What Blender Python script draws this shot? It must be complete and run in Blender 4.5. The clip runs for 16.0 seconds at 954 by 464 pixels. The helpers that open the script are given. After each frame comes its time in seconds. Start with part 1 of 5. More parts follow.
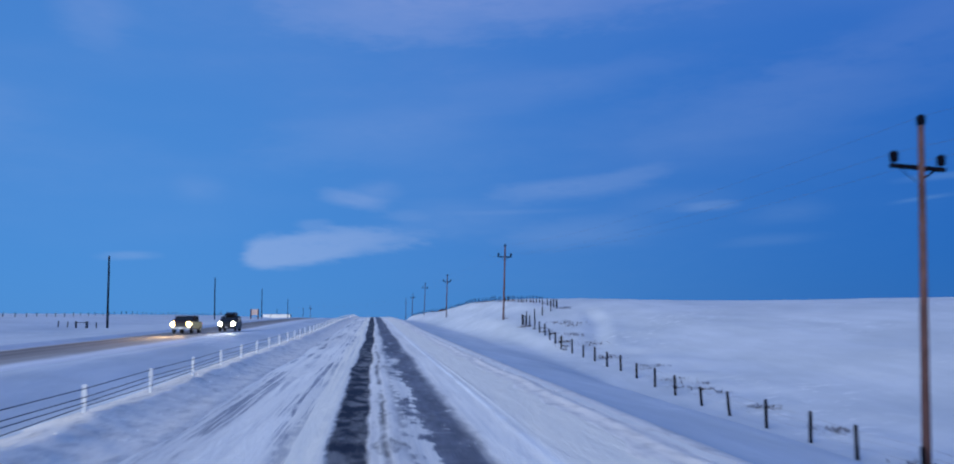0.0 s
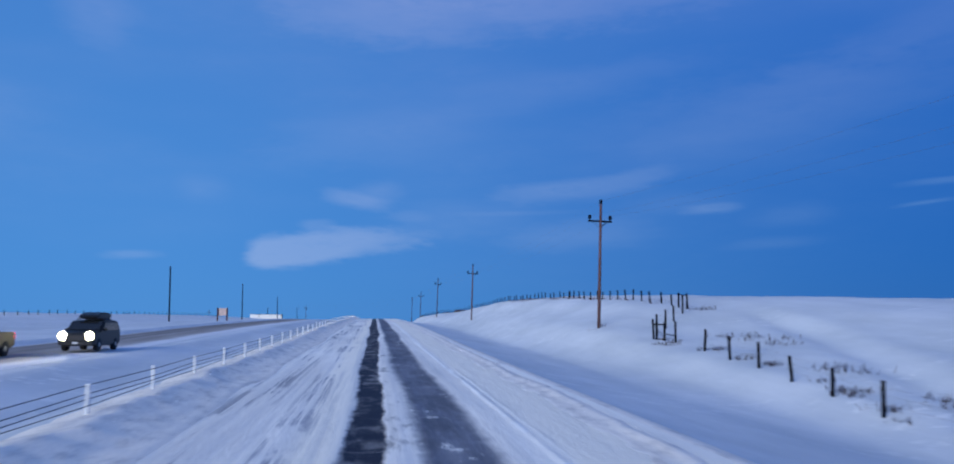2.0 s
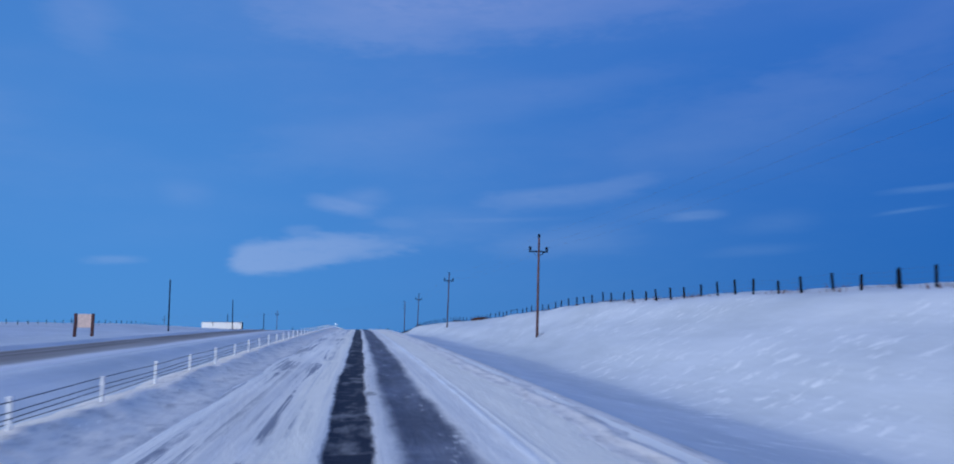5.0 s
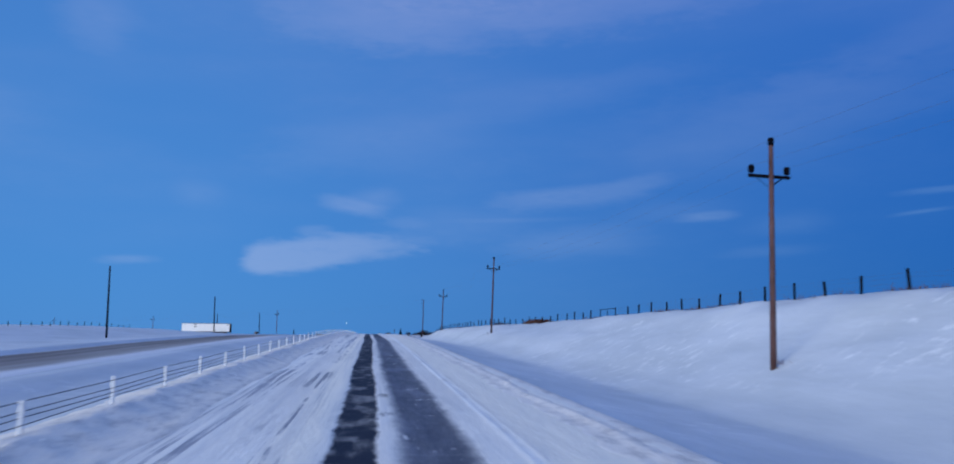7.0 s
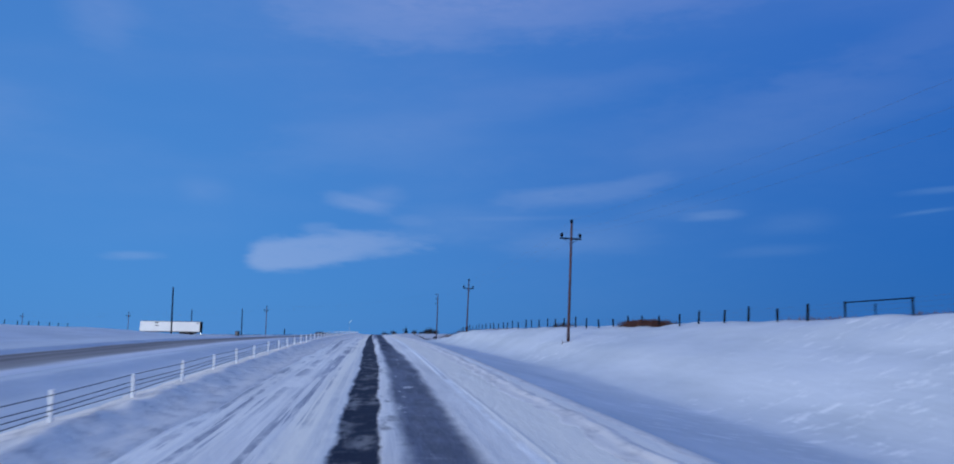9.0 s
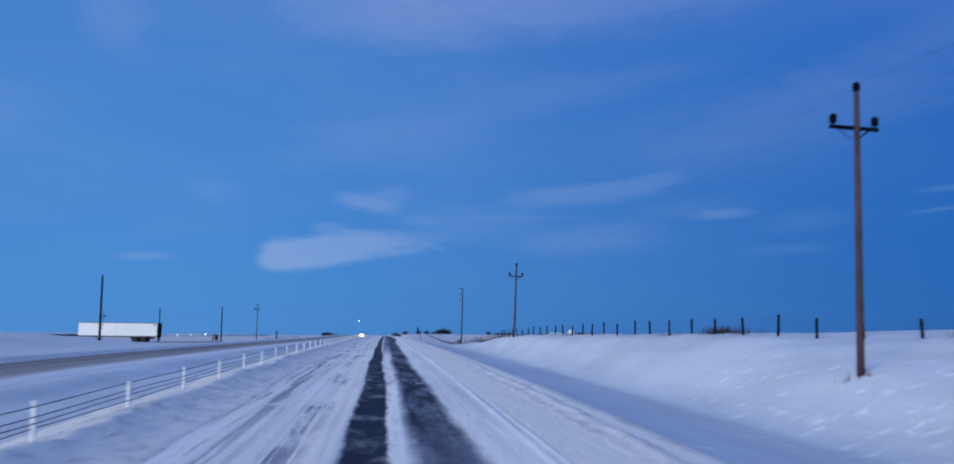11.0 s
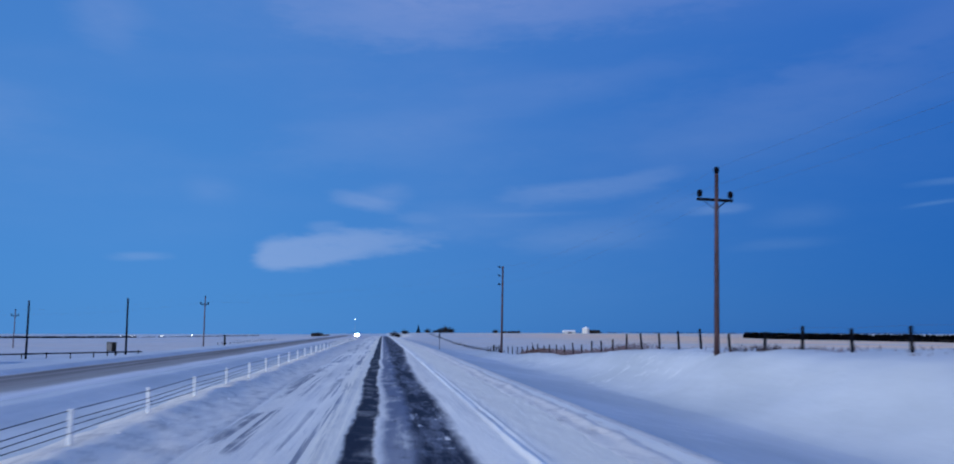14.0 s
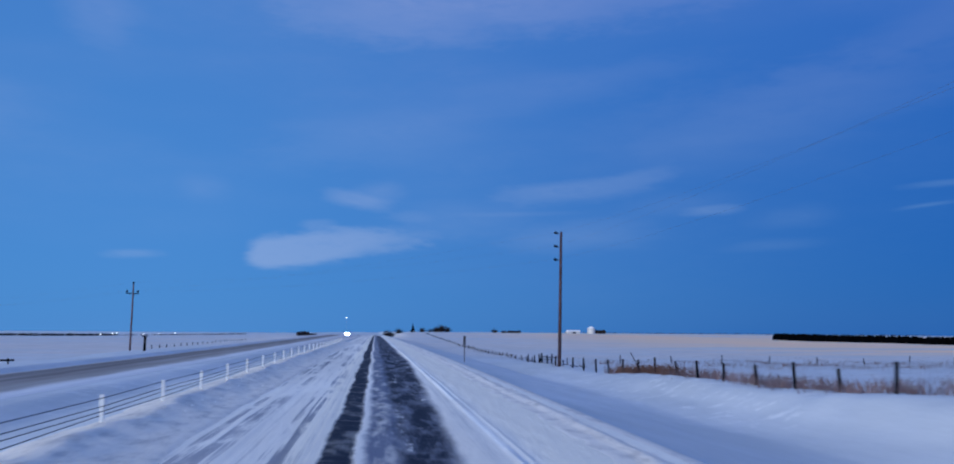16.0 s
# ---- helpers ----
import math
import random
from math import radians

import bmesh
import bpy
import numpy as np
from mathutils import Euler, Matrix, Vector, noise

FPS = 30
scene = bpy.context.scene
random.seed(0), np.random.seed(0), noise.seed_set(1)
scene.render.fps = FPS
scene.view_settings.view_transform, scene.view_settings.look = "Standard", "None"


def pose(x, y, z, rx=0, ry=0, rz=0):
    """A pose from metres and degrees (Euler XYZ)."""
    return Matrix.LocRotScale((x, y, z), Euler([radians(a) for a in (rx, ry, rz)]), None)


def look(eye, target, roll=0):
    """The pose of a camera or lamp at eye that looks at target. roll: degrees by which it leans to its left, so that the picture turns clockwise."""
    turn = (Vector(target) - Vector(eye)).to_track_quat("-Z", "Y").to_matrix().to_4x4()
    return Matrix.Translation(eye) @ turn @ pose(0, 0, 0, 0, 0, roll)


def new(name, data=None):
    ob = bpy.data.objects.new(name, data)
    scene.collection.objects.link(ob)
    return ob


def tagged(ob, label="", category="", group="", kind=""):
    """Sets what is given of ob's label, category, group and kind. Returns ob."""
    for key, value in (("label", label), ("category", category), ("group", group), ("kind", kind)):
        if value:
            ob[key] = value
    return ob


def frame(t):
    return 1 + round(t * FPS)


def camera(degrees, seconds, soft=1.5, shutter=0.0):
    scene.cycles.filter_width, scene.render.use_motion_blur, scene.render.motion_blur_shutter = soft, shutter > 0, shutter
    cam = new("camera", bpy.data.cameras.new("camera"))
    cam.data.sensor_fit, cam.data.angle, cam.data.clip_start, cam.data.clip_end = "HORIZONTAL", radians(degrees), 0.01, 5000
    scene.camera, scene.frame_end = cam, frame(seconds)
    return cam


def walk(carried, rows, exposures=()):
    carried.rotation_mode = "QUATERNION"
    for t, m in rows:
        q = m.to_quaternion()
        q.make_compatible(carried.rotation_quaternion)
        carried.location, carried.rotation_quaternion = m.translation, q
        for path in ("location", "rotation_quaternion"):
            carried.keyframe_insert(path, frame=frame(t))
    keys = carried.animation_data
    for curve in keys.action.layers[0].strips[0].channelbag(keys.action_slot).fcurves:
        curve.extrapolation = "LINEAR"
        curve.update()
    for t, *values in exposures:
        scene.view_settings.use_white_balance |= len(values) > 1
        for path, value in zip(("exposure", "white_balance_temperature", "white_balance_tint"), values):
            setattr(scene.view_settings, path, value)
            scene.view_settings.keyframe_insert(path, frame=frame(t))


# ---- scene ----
# Metres, z up, y along the highway, x to the right of it.

# ---- camera ----
cam = camera(60.0, 16.0, soft=1.9, shutter=0.3)
# seconds, x, y, z, yaw (to the left), pitch (up), roll
PATH = (
    (0.0, 0.02, 42.58, 1.90, -7.18, 6.75, -0.19),
    (0.5, 0.01, 54.39, 2.17, -6.51, 6.95, 0.02),
    (1.0, -0.01, 66.22, 2.45, -6.92, 7.11, -0.05),
    (1.5, -0.05, 78.06, 2.72, -7.46, 7.26, 0.14),
    (2.0, -0.09, 89.88, 2.99, -7.01, 6.82, 0.20),
    (2.5, -0.11, 101.59, 3.26, -6.52, 6.80, 0.36),
    (3.0, -0.11, 113.35, 3.55, -7.26, 7.22, 0.28),
    (3.5, -0.09, 124.99, 3.86, -7.60, 7.06, 0.59),
    (4.0, -0.05, 136.69, 4.18, -8.60, 7.15, 0.11),
    (6.5, 0.10, 195.37, 5.86, -6.98, 7.37, 0.59),
    (7.0, 0.13, 206.95, 6.18, -7.23, 7.29, 0.48),
    (7.5, 0.15, 218.43, 6.48, -7.75, 7.49, 0.14),
    (8.0, 0.16, 229.94, 6.76, -7.61, 7.08, 0.30),
    (8.5, 0.15, 241.35, 7.02, -7.16, 7.29, 0.69),
    (9.0, 0.13, 252.58, 7.25, -6.91, 7.15, 0.80),
    (11.5, 0.04, 308.30, 8.37, -6.17, 7.06, 0.67),
    (12.0, 0.02, 319.59, 8.56, -6.52, 6.75, 0.34),
    (12.5, -0.02, 330.98, 8.71, -6.81, 6.75, 0.29),
    (13.0, -0.06, 342.40, 8.83, -6.72, 6.83, 0.07),
    (13.5, -0.09, 353.77, 8.93, -6.36, 6.74, 0.24),
    (14.0, -0.11, 365.06, 9.00, -6.45, 6.92, 0.16),
    (14.5, -0.09, 376.24, 9.07, -6.42, 6.74, 0.42),
    (15.0, -0.05, 387.45, 9.11, -7.06, 6.84, 0.25),
    (15.5, -0.01, 398.70, 9.16, -6.98, 6.90, 0.31),
    (16.0, 0.02, 409.98, 9.22, -6.93, 6.87, 0.46),
)


def aim(yaw, pitch, roll):
    """The turn of a level camera that is yawed, pitched and then rolled about its own axis."""
    return pose(0, 0, 0, 0, 0, yaw) @ pose(0, 0, 0, 90 + pitch, 0, 0) @ pose(0, 0, 0, 0, 0, roll)


walk(cam, [(t, Matrix.Translation((x, y, z)) @ aim(a, p, r)) for t, x, y, z, a, p, r in PATH],
     exposures=((0.0, 0.02), (4.0, 0.0), (9.0, -0.05), (16.0, -0.06)))

# ---- sky and sun settings ----
SKY_STRENGTH, SUN_STRENGTH = 0.115, 3.0
SKY_TINT, CLOUD_TINT = (0.42, 0.85, 1.35), (3.1, 1.42, 1.09)
LOW_BLUE, HIGH_BLUE, ZENITH, SKY_SHARE = (0.56, 2.12, 5.8), (0.53, 1.79, 5.38), (0.82, 1.87, 5.35), 0.07
# banks of cloud: compass and height of the thickest spot, reach to the left, right, up and down, lean (degrees), how dense, how soft
CLOUDS = (
    (-6.9, 5.15, 2.2, 11.5, 1.50, 1.15, 6.5, 1.0, 0.58), (-4.2, 7.2, 1.3, 1.6, 0.45, 0.5, 4, 0.36, 0.9), (0.5, 6.5, 4.0, 6.0, 1.0, 1.1, 5, 0.26, 1.0),
    (-1.6, 9.0, 2.6, 3.2, 0.65, 0.85, -10, 0.60, 0.9), (0.2, 9.5, 2.6, 2.2, 1.1, 1.1, 10, 0.32, 0.9), (2.3, 7.8, 1.8, 2.2, 0.6, 0.6, -4, 0.26, 0.9),
    (13.0, 9.8, 5.8, 7.0, 0.75, 1.15, 4, 0.58, 0.7), (18.9, 10.7, 4.2, 2.3, 0.7, 0.9, 10, 0.46, 0.8), (23.2, 8.25, 2.4, 2.3, 0.40, 0.50, 2, 0.85, 0.8),
    (21.0, 8.7, 5.0, 5.5, 1.2, 1.0, 3, 0.30, 1.0), (13.6, 6.6, 6.0, 8.0, 1.4, 1.5, 2, 0.46, 0.9), (6.0, 7.7, 6.5, 7.0, 1.7, 1.8, 3, 0.26, 1.0), (9.0, 8.1, 4.5, 7.0, 0.25, 0.25, 1, 0.25, 1.0),
    (-15.8, 4.8, 2.2, 2.4, 0.40, 0.40, 2, 0.36, 0.9), (28.2, 7.5, 3.4, 3.4, 1.0, 0.9, 2, 0.40, 1.0), (26.8, 5.75, 4.5, 4.5, 0.55, 0.5, 2, 0.34, 1.0), (-11.6, 9.2, 2.0, 2.2, 1.2, 1.2, 0, 0.16, 1.0),
    (37.0, 9.2, 3.2, 3.4, 0.24, 0.34, 2, 0.75, 0.9), (35.8, 7.9, 2.6, 2.8, 0.22, 0.22, 5, 0.85, 0.9), (39.8, 6.9, 1.8, 3.0, 0.25, 0.25, 3, 0.5, 0.9),
    (4.0, 23.0, 13.0, 34.0, 5.0, 4.1, 4, 0.72, 0.75), (-18.6, 19.5, 3.2, 3.4, 2.6, 2.2, -20, 0.30, 1.0), (1.0, 13.6, 12.0, 9.0, 2.4, 2.8, 8, 0.26, 1.0),
    (14.0, 17.0, 11.0, 12.0, 1.5, 1.8, 8, 0.24, 1.0), (28.0, 14.4, 15.0, 16.0, 3.6, 3.2, 10, 0.46, 1.0), (36.0, 18.6, 12.0, 14.0, 1.6, 1.8, 16, 0.26, 1.0),
)

# ---- light ----
SUN_AZ, SUN_EL = 222.0, 15.0  # compass degrees from +y, clockwise, and height
world = bpy.data.worlds.new("winter_dusk")
scene.world = world
world.use_nodes = True
wn, wl = world.node_tree.nodes, world.node_tree.links
wn.clear()


def wnode(kind, **values):
    n = wn.new(kind)
    for k, v in values.items():
        n.inputs[k.replace("_", " ")].default_value = v
    return n


def wmath(op, a, b=None, c=None):
    n = wn.new("ShaderNodeMath")
    n.operation = op
    for i, v in enumerate((a, b, c)):
        if v is None:
            continue
        if isinstance(v, (int, float)):
            n.inputs[i].default_value = v
        else:
            wl.new(v, n.inputs[i])
    return n.outputs[0]


def wramp(v, lo, hi, to_lo=0.0, to_hi=1.0):
    n = wn.new("ShaderNodeMapRange")
    n.interpolation_type = "SMOOTHSTEP"
    wl.new(v, n.inputs["Value"])
    for k, w in zip(("From Min", "From Max", "To Min", "To Max"), (lo, hi, to_lo, to_hi)):
        n.inputs[k].default_value = w
    return n.outputs[0]


def wmix(blend, fac, a, b):
    n = wn.new("ShaderNodeMix")
    n.data_type, n.blend_type = "RGBA", blend
    for sock, v in ((n.inputs[0], fac), (n.inputs[6], a), (n.inputs[7], b)):
        if isinstance(v, (int, float)):
            sock.default_value = v
        elif isinstance(v, tuple):
            sock.default_value = (*v, 1)
        else:
            wl.new(v, sock)
    return n.outputs[2]


sky = wn.new("ShaderNodeTexSky")
sky.sky_type, sky.sun_disc = "NISHITA", False
sky.sun_elevation, sky.sun_rotation = radians(SUN_EL), radians(SUN_AZ)
sky.air_density, sky.dust_density, sky.ozone_density = 1.0, 0.3, 4.0
way = wn.new("ShaderNodeTexCoord").outputs["Generated"]
split = wn.new("ShaderNodeSeparateXYZ")
wl.new(way, split.inputs[0])
# compass and height of the looked-at sky, in degrees
azimuth = wmath("MULTIPLY", wmath("ARCTAN2", split.outputs[0], split.outputs[1]), 57.2958)
height = wmath("MULTIPLY", wmath("ARCSINE", split.outputs[2]), 57.2958)
flat = wn.new("ShaderNodeCombineXYZ")
wl.new(azimuth, flat.inputs[0])
wl.new(height, flat.inputs[1])


def cloud_noise(sx, sy, scale, detail, seed, lean=0.0):
    m = wn.new("ShaderNodeMapping")
    m.inputs["Scale"].default_value = (sx, sy, 1)
    m.inputs["Location"].default_value = (seed, seed * 0.37, 0)
    m.inputs["Rotation"].default_value = (0, 0, radians(lean))
    wl.new(flat.outputs[0], m.inputs[0])
    n = wnode("ShaderNodeTexNoise", Scale=scale, Detail=detail, Roughness=0.5)
    wl.new(m.outputs[0], n.inputs["Vector"])
    return n.outputs[0]


def reach(v, low, high):
    """How far v lies out, as a share of its reach below or above zero."""
    return wmath("MAXIMUM", wmath("DIVIDE", v, -low), wmath("DIVIDE", v, high))


def bank(az, el, left, right, up, down, lean):
    """How far a point of the sky lies out of a bank of cloud: 0 at its thickest spot, 1 at its rim."""
    a, e = wmath("SUBTRACT", azimuth, az), wmath("SUBTRACT", height, el)
    c, s = math.cos(radians(lean)), math.sin(radians(lean))
    u = reach(wmath("ADD", wmath("MULTIPLY", a, c), wmath("MULTIPLY", e, s)), left, right)
    v = reach(wmath("SUBTRACT", wmath("MULTIPLY", e, c), wmath("MULTIPLY", a, s)), down, up)
    return wmath("POWER", wmath("ADD", wmath("POWER", u, 2.6), wmath("POWER", v, 2.6)), 1 / 2.6)


wisp = wmath("SUBTRACT", cloud_noise(0.16, 0.62, 1.0, 3.0, 3.1, -6), 0.5)
curl = wmath("SUBTRACT", cloud_noise(0.60, 1.60, 1.0, 4.0, 5.3, -8), 0.5)
shred = wmath("SUBTRACT", cloud_noise(1.1, 4.2, 1.0, 4.0, 9.1, -7), 0.5)
frayed = wmath("ADD", wmath("MULTIPLY", wisp, 0.80), wmath("ADD", wmath("MULTIPLY", curl, 0.62), wmath("MULTIPLY", shred, 0.34)))
veil = cloud_noise(0.030, 0.11, 1.0, 3.0, 7.7, -14)
cloud = wramp(veil, 0.36, 0.74, 0.0, 0.34)
cloud = wmath("MULTIPLY", cloud, wramp(height, 3.0, 16.0, 0.25, 1.0))
for az, el, left, right, up, down, lean, dense, soft in CLOUDS:
    d = wmath("ADD", bank(az, el, left, right, up, down, lean), wmath("MULTIPLY", frayed, 0.5 + 0.5 * soft))
    b = wramp(d, 1.05, 1.05 - soft, 0.0, dense)
    cloud = wmath("SUBTRACT", wmath("ADD", cloud, b), wmath("MULTIPLY", cloud, b))
cloud = wmath("MULTIPLY", cloud, wramp(wmath("ADD", curl, wmath("MULTIPLY", shred, 0.6)), -0.3, 0.35, 0.88, 1.28))
# clear winter air: the deep blue of the dome, a little paler low down and towards the afterglow
dome = wmix("MIX", wramp(height, 0.0, 30.0), LOW_BLUE, HIGH_BLUE)
east = wramp(azimuth, -20.0, 44.0)
high_veil = wramp(height, 26.0, 46.0)
east = wmath("MULTIPLY", east, wmath("SUBTRACT", 1.0, wmath("MULTIPLY", high_veil, 0.6)))
dome = wmix("MIX", high_veil, dome, ZENITH)
dome = wmix("MULTIPLY", 1.0, dome, wmix("MIX", east, (1.02, 1.05, 0.99), wmix("MIX", wramp(height, 2.0, 26.0), (0.06, 0.39, 0.63), (0.56, 0.69, 0.85))))
tinted = wmix("MIX", SKY_SHARE, dome, wmix("MULTIPLY", 1.0, sky.outputs[0], SKY_TINT))
clouded = wmix("MIX", cloud, tinted, wmix("MULTIPLY", 1.0, tinted, CLOUD_TINT))
back = wnode("ShaderNodeBackground", Strength=SKY_STRENGTH)
wl.new(clouded, back.inputs["Color"])
wl.new(back.outputs[0], wn.new("ShaderNodeOutputWorld").inputs["Surface"])

sun = new("sun", bpy.data.lights.new("sun", "SUN"))
sun.data.energy, sun.data.angle, sun.data.color = SUN_STRENGTH, radians(38), (0.93, 0.95, 0.91)
sun.matrix_world = look((0, 0, 0), (-math.sin(radians(SUN_AZ)) * math.cos(radians(SUN_EL)),
                                    -math.cos(radians(SUN_AZ)) * math.cos(radians(SUN_EL)), -math.sin(radians(SUN_EL))))
sun.location = (0, 0, 60)

# ---- materials ----


class Mat:
    """A small builder of node materials on the object's own coordinates, in metres."""

    def __init__(self, name, rough=0.6, metal=0.0, spec=0.5):
        self.m = bpy.data.materials.new(name)
        self.m.use_nodes = True
        self.n, self.l = self.m.node_tree.nodes, self.m.node_tree.links
        self.b = self.n["Principled BSDF"]
        self.b.inputs["Roughness"].default_value = rough
        self.b.inputs["Metallic"].default_value = metal
        self.b.inputs["Specular IOR Level"].default_value = spec
        self.co = self.n.new("ShaderNodeTexCoord").outputs["Object"]
        s = self.n.new("ShaderNodeSeparateXYZ")
        self.l.new(self.co, s.inputs[0])
        self.x, self.y, self.z = s.outputs

    def put(self, sock, v):
        if isinstance(v, (int, float)):
            sock.default_value = v
        elif isinstance(v, tuple):
            sock.default_value = (*v, 1) if len(v) == 3 and sock.type == "RGBA" else v
        else:
            self.l.new(v, sock)

    def noise(self, scale=1.0, stretch=(1, 1, 1), detail=4.0, rough=0.55, shift=0.0):
        m = self.n.new("ShaderNodeMapping")
        m.inputs["Scale"].default_value = stretch
        m.inputs["Location"].default_value = (shift, shift * 1.3, shift * 0.7)
        self.l.new(self.co, m.inputs[0])
        n = self.n.new("ShaderNodeTexNoise")
        self.l.new(m.outputs[0], n.inputs["Vector"])
        n.inputs["Scale"].default_value, n.inputs["Detail"].default_value, n.inputs["Roughness"].default_value = scale, detail, rough
        return n.outputs[0]

    def math(self, op, a, b=None, c=None):
        n = self.n.new("ShaderNodeMath")
        n.operation = op
        for i, v in enumerate((a, b, c)):
            if v is not None:
                self.put(n.inputs[i], v)
        return n.outputs[0]

    def ramp(self, v, lo, hi, to_lo=0.0, to_hi=1.0):
        n = self.n.new("ShaderNodeMapRange")
        n.interpolation_type = "SMOOTHSTEP"
        self.put(n.inputs["Value"], v)
        for k, w in zip(("From Min", "From Max", "To Min", "To Max"), (lo, hi, to_lo, to_hi)):
            self.put(n.inputs[k], w)
        return n.outputs[0]

    def mix(self, fac, a, b, blend="MIX"):
        n = self.n.new("ShaderNodeMix")
        n.data_type, n.blend_type = "RGBA", blend
        for i, v in ((0, fac), (6, a), (7, b)):
            self.put(n.inputs[i], v)
        return n.outputs[2]

    def random(self):
        return self.n.new("ShaderNodeObjectInfo").outputs["Random"]

    def band(self, x, centre, half, soft):
        """1 within half a width of a line along the road, softly 0 outside."""
        off = self.math("SUBTRACT", self.math("ABSOLUTE", self.math("SUBTRACT", x, centre)), half)
        return self.ramp(off, soft, -soft)

    def bump(self, h, strength=0.5, distance=0.02):
        n = self.n.new("ShaderNodeBump")
        n.inputs["Strength"].default_value, n.inputs["Distance"].default_value = strength, distance
        self.l.new(h, n.inputs["Height"])
        self.l.new(n.outputs[0], self.b.inputs["Normal"])

    def colour(self, c):
        self.put(self.b.inputs["Base Color"], c)
        return self

    def rough(self, v):
        self.put(self.b.inputs["Roughness"], v)
        return self


def plain(name, c, rough=0.6, metal=0.0, grain=20.0, vary=0.25, bump=0.2, spec=0.35):
    """Paint, metal or timber of one colour with grain and blotches."""
    m = Mat(name, rough, metal, spec)
    big, fine = m.noise(grain * 0.12, detail=3), m.noise(grain, detail=5)
    k = m.math("ADD", m.math("MULTIPLY", big, 0.6), m.math("MULTIPLY", fine, 0.4))
    m.colour(m.mix(m.ramp(k, 0.3, 0.7), tuple(v * (1 - vary) for v in c), tuple(min(1, v * (1 + vary)) for v in c)))
    m.bump(fine, bump, 0.004)
    return m.m


def glow(name, c, strength):
    m = Mat(name)
    m.colour(c)
    m.put(m.b.inputs["Emission Color"], c)
    m.b.inputs["Emission Strength"].default_value = strength
    return m.m


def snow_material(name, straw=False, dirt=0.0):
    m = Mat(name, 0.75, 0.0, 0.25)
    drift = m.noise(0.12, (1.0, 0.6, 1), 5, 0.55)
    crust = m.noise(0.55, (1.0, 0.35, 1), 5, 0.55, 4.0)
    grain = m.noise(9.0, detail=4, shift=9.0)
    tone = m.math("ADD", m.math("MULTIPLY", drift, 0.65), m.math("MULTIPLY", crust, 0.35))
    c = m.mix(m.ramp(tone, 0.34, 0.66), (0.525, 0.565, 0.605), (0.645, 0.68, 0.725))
    # thin wind-packed streaks, whitened so that their edges look sunlit
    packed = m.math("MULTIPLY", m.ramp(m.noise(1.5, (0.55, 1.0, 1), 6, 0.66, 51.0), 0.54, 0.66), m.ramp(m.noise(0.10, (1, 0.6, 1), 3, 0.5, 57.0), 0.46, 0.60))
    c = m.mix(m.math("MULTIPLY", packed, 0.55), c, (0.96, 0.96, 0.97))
    if straw:
        # stubble shows through the thin snow of the far field
        far = m.math("MULTIPLY", m.ramp(m.y, 515, 600), m.ramp(m.x, 30, 150, 0.25, 1.0))
        far = m.math("MULTIPLY", far, m.ramp(m.y, 1250, 950))
        rows = m.noise(0.012, (0.35, 1.6, 1), 5, 0.55, 2.0)
        tufts = m.noise(0.06, (0.35, 1.5, 1), 6, 0.65, 6.0)
        cover = m.math("ADD", m.math("MULTIPLY", rows, 0.6), m.math("MULTIPLY", tufts, 0.4))
        c = m.mix(m.math("MULTIPLY", far, m.ramp(cover, 0.41, 0.54, 0.12, 1.0)), c, (0.98, 0.69, 0.47))
        ridge = m.math("MULTIPLY", m.band(m.x, 26.0, 2.0, 1.2), m.math("MULTIPLY", m.ramp(m.y, 180, 240), m.ramp(m.y, 330, 300)))
        ridge = m.math("MULTIPLY", ridge, m.ramp(m.noise(0.5, (1, 0.3, 1), 5, 0.6, 3.0), 0.50, 0.66, 0.0, 0.35))
        c = m.mix(ridge, c, (0.30, 0.20, 0.13))
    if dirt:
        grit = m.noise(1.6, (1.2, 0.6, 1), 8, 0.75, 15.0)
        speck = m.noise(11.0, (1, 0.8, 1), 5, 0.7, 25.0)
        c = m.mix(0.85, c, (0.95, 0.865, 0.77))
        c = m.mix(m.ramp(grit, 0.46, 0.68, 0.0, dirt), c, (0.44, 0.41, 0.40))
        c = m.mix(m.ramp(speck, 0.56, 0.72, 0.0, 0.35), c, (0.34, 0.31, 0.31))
    m.colour(c)
    m.bump(m.math("ADD", m.math("MULTIPLY", crust, 0.9), m.math("ADD", m.math("MULTIPLY", grain, 0.05), m.math("MULTIPLY", packed, 0.15))), 0.5, 0.20)
    return m.m


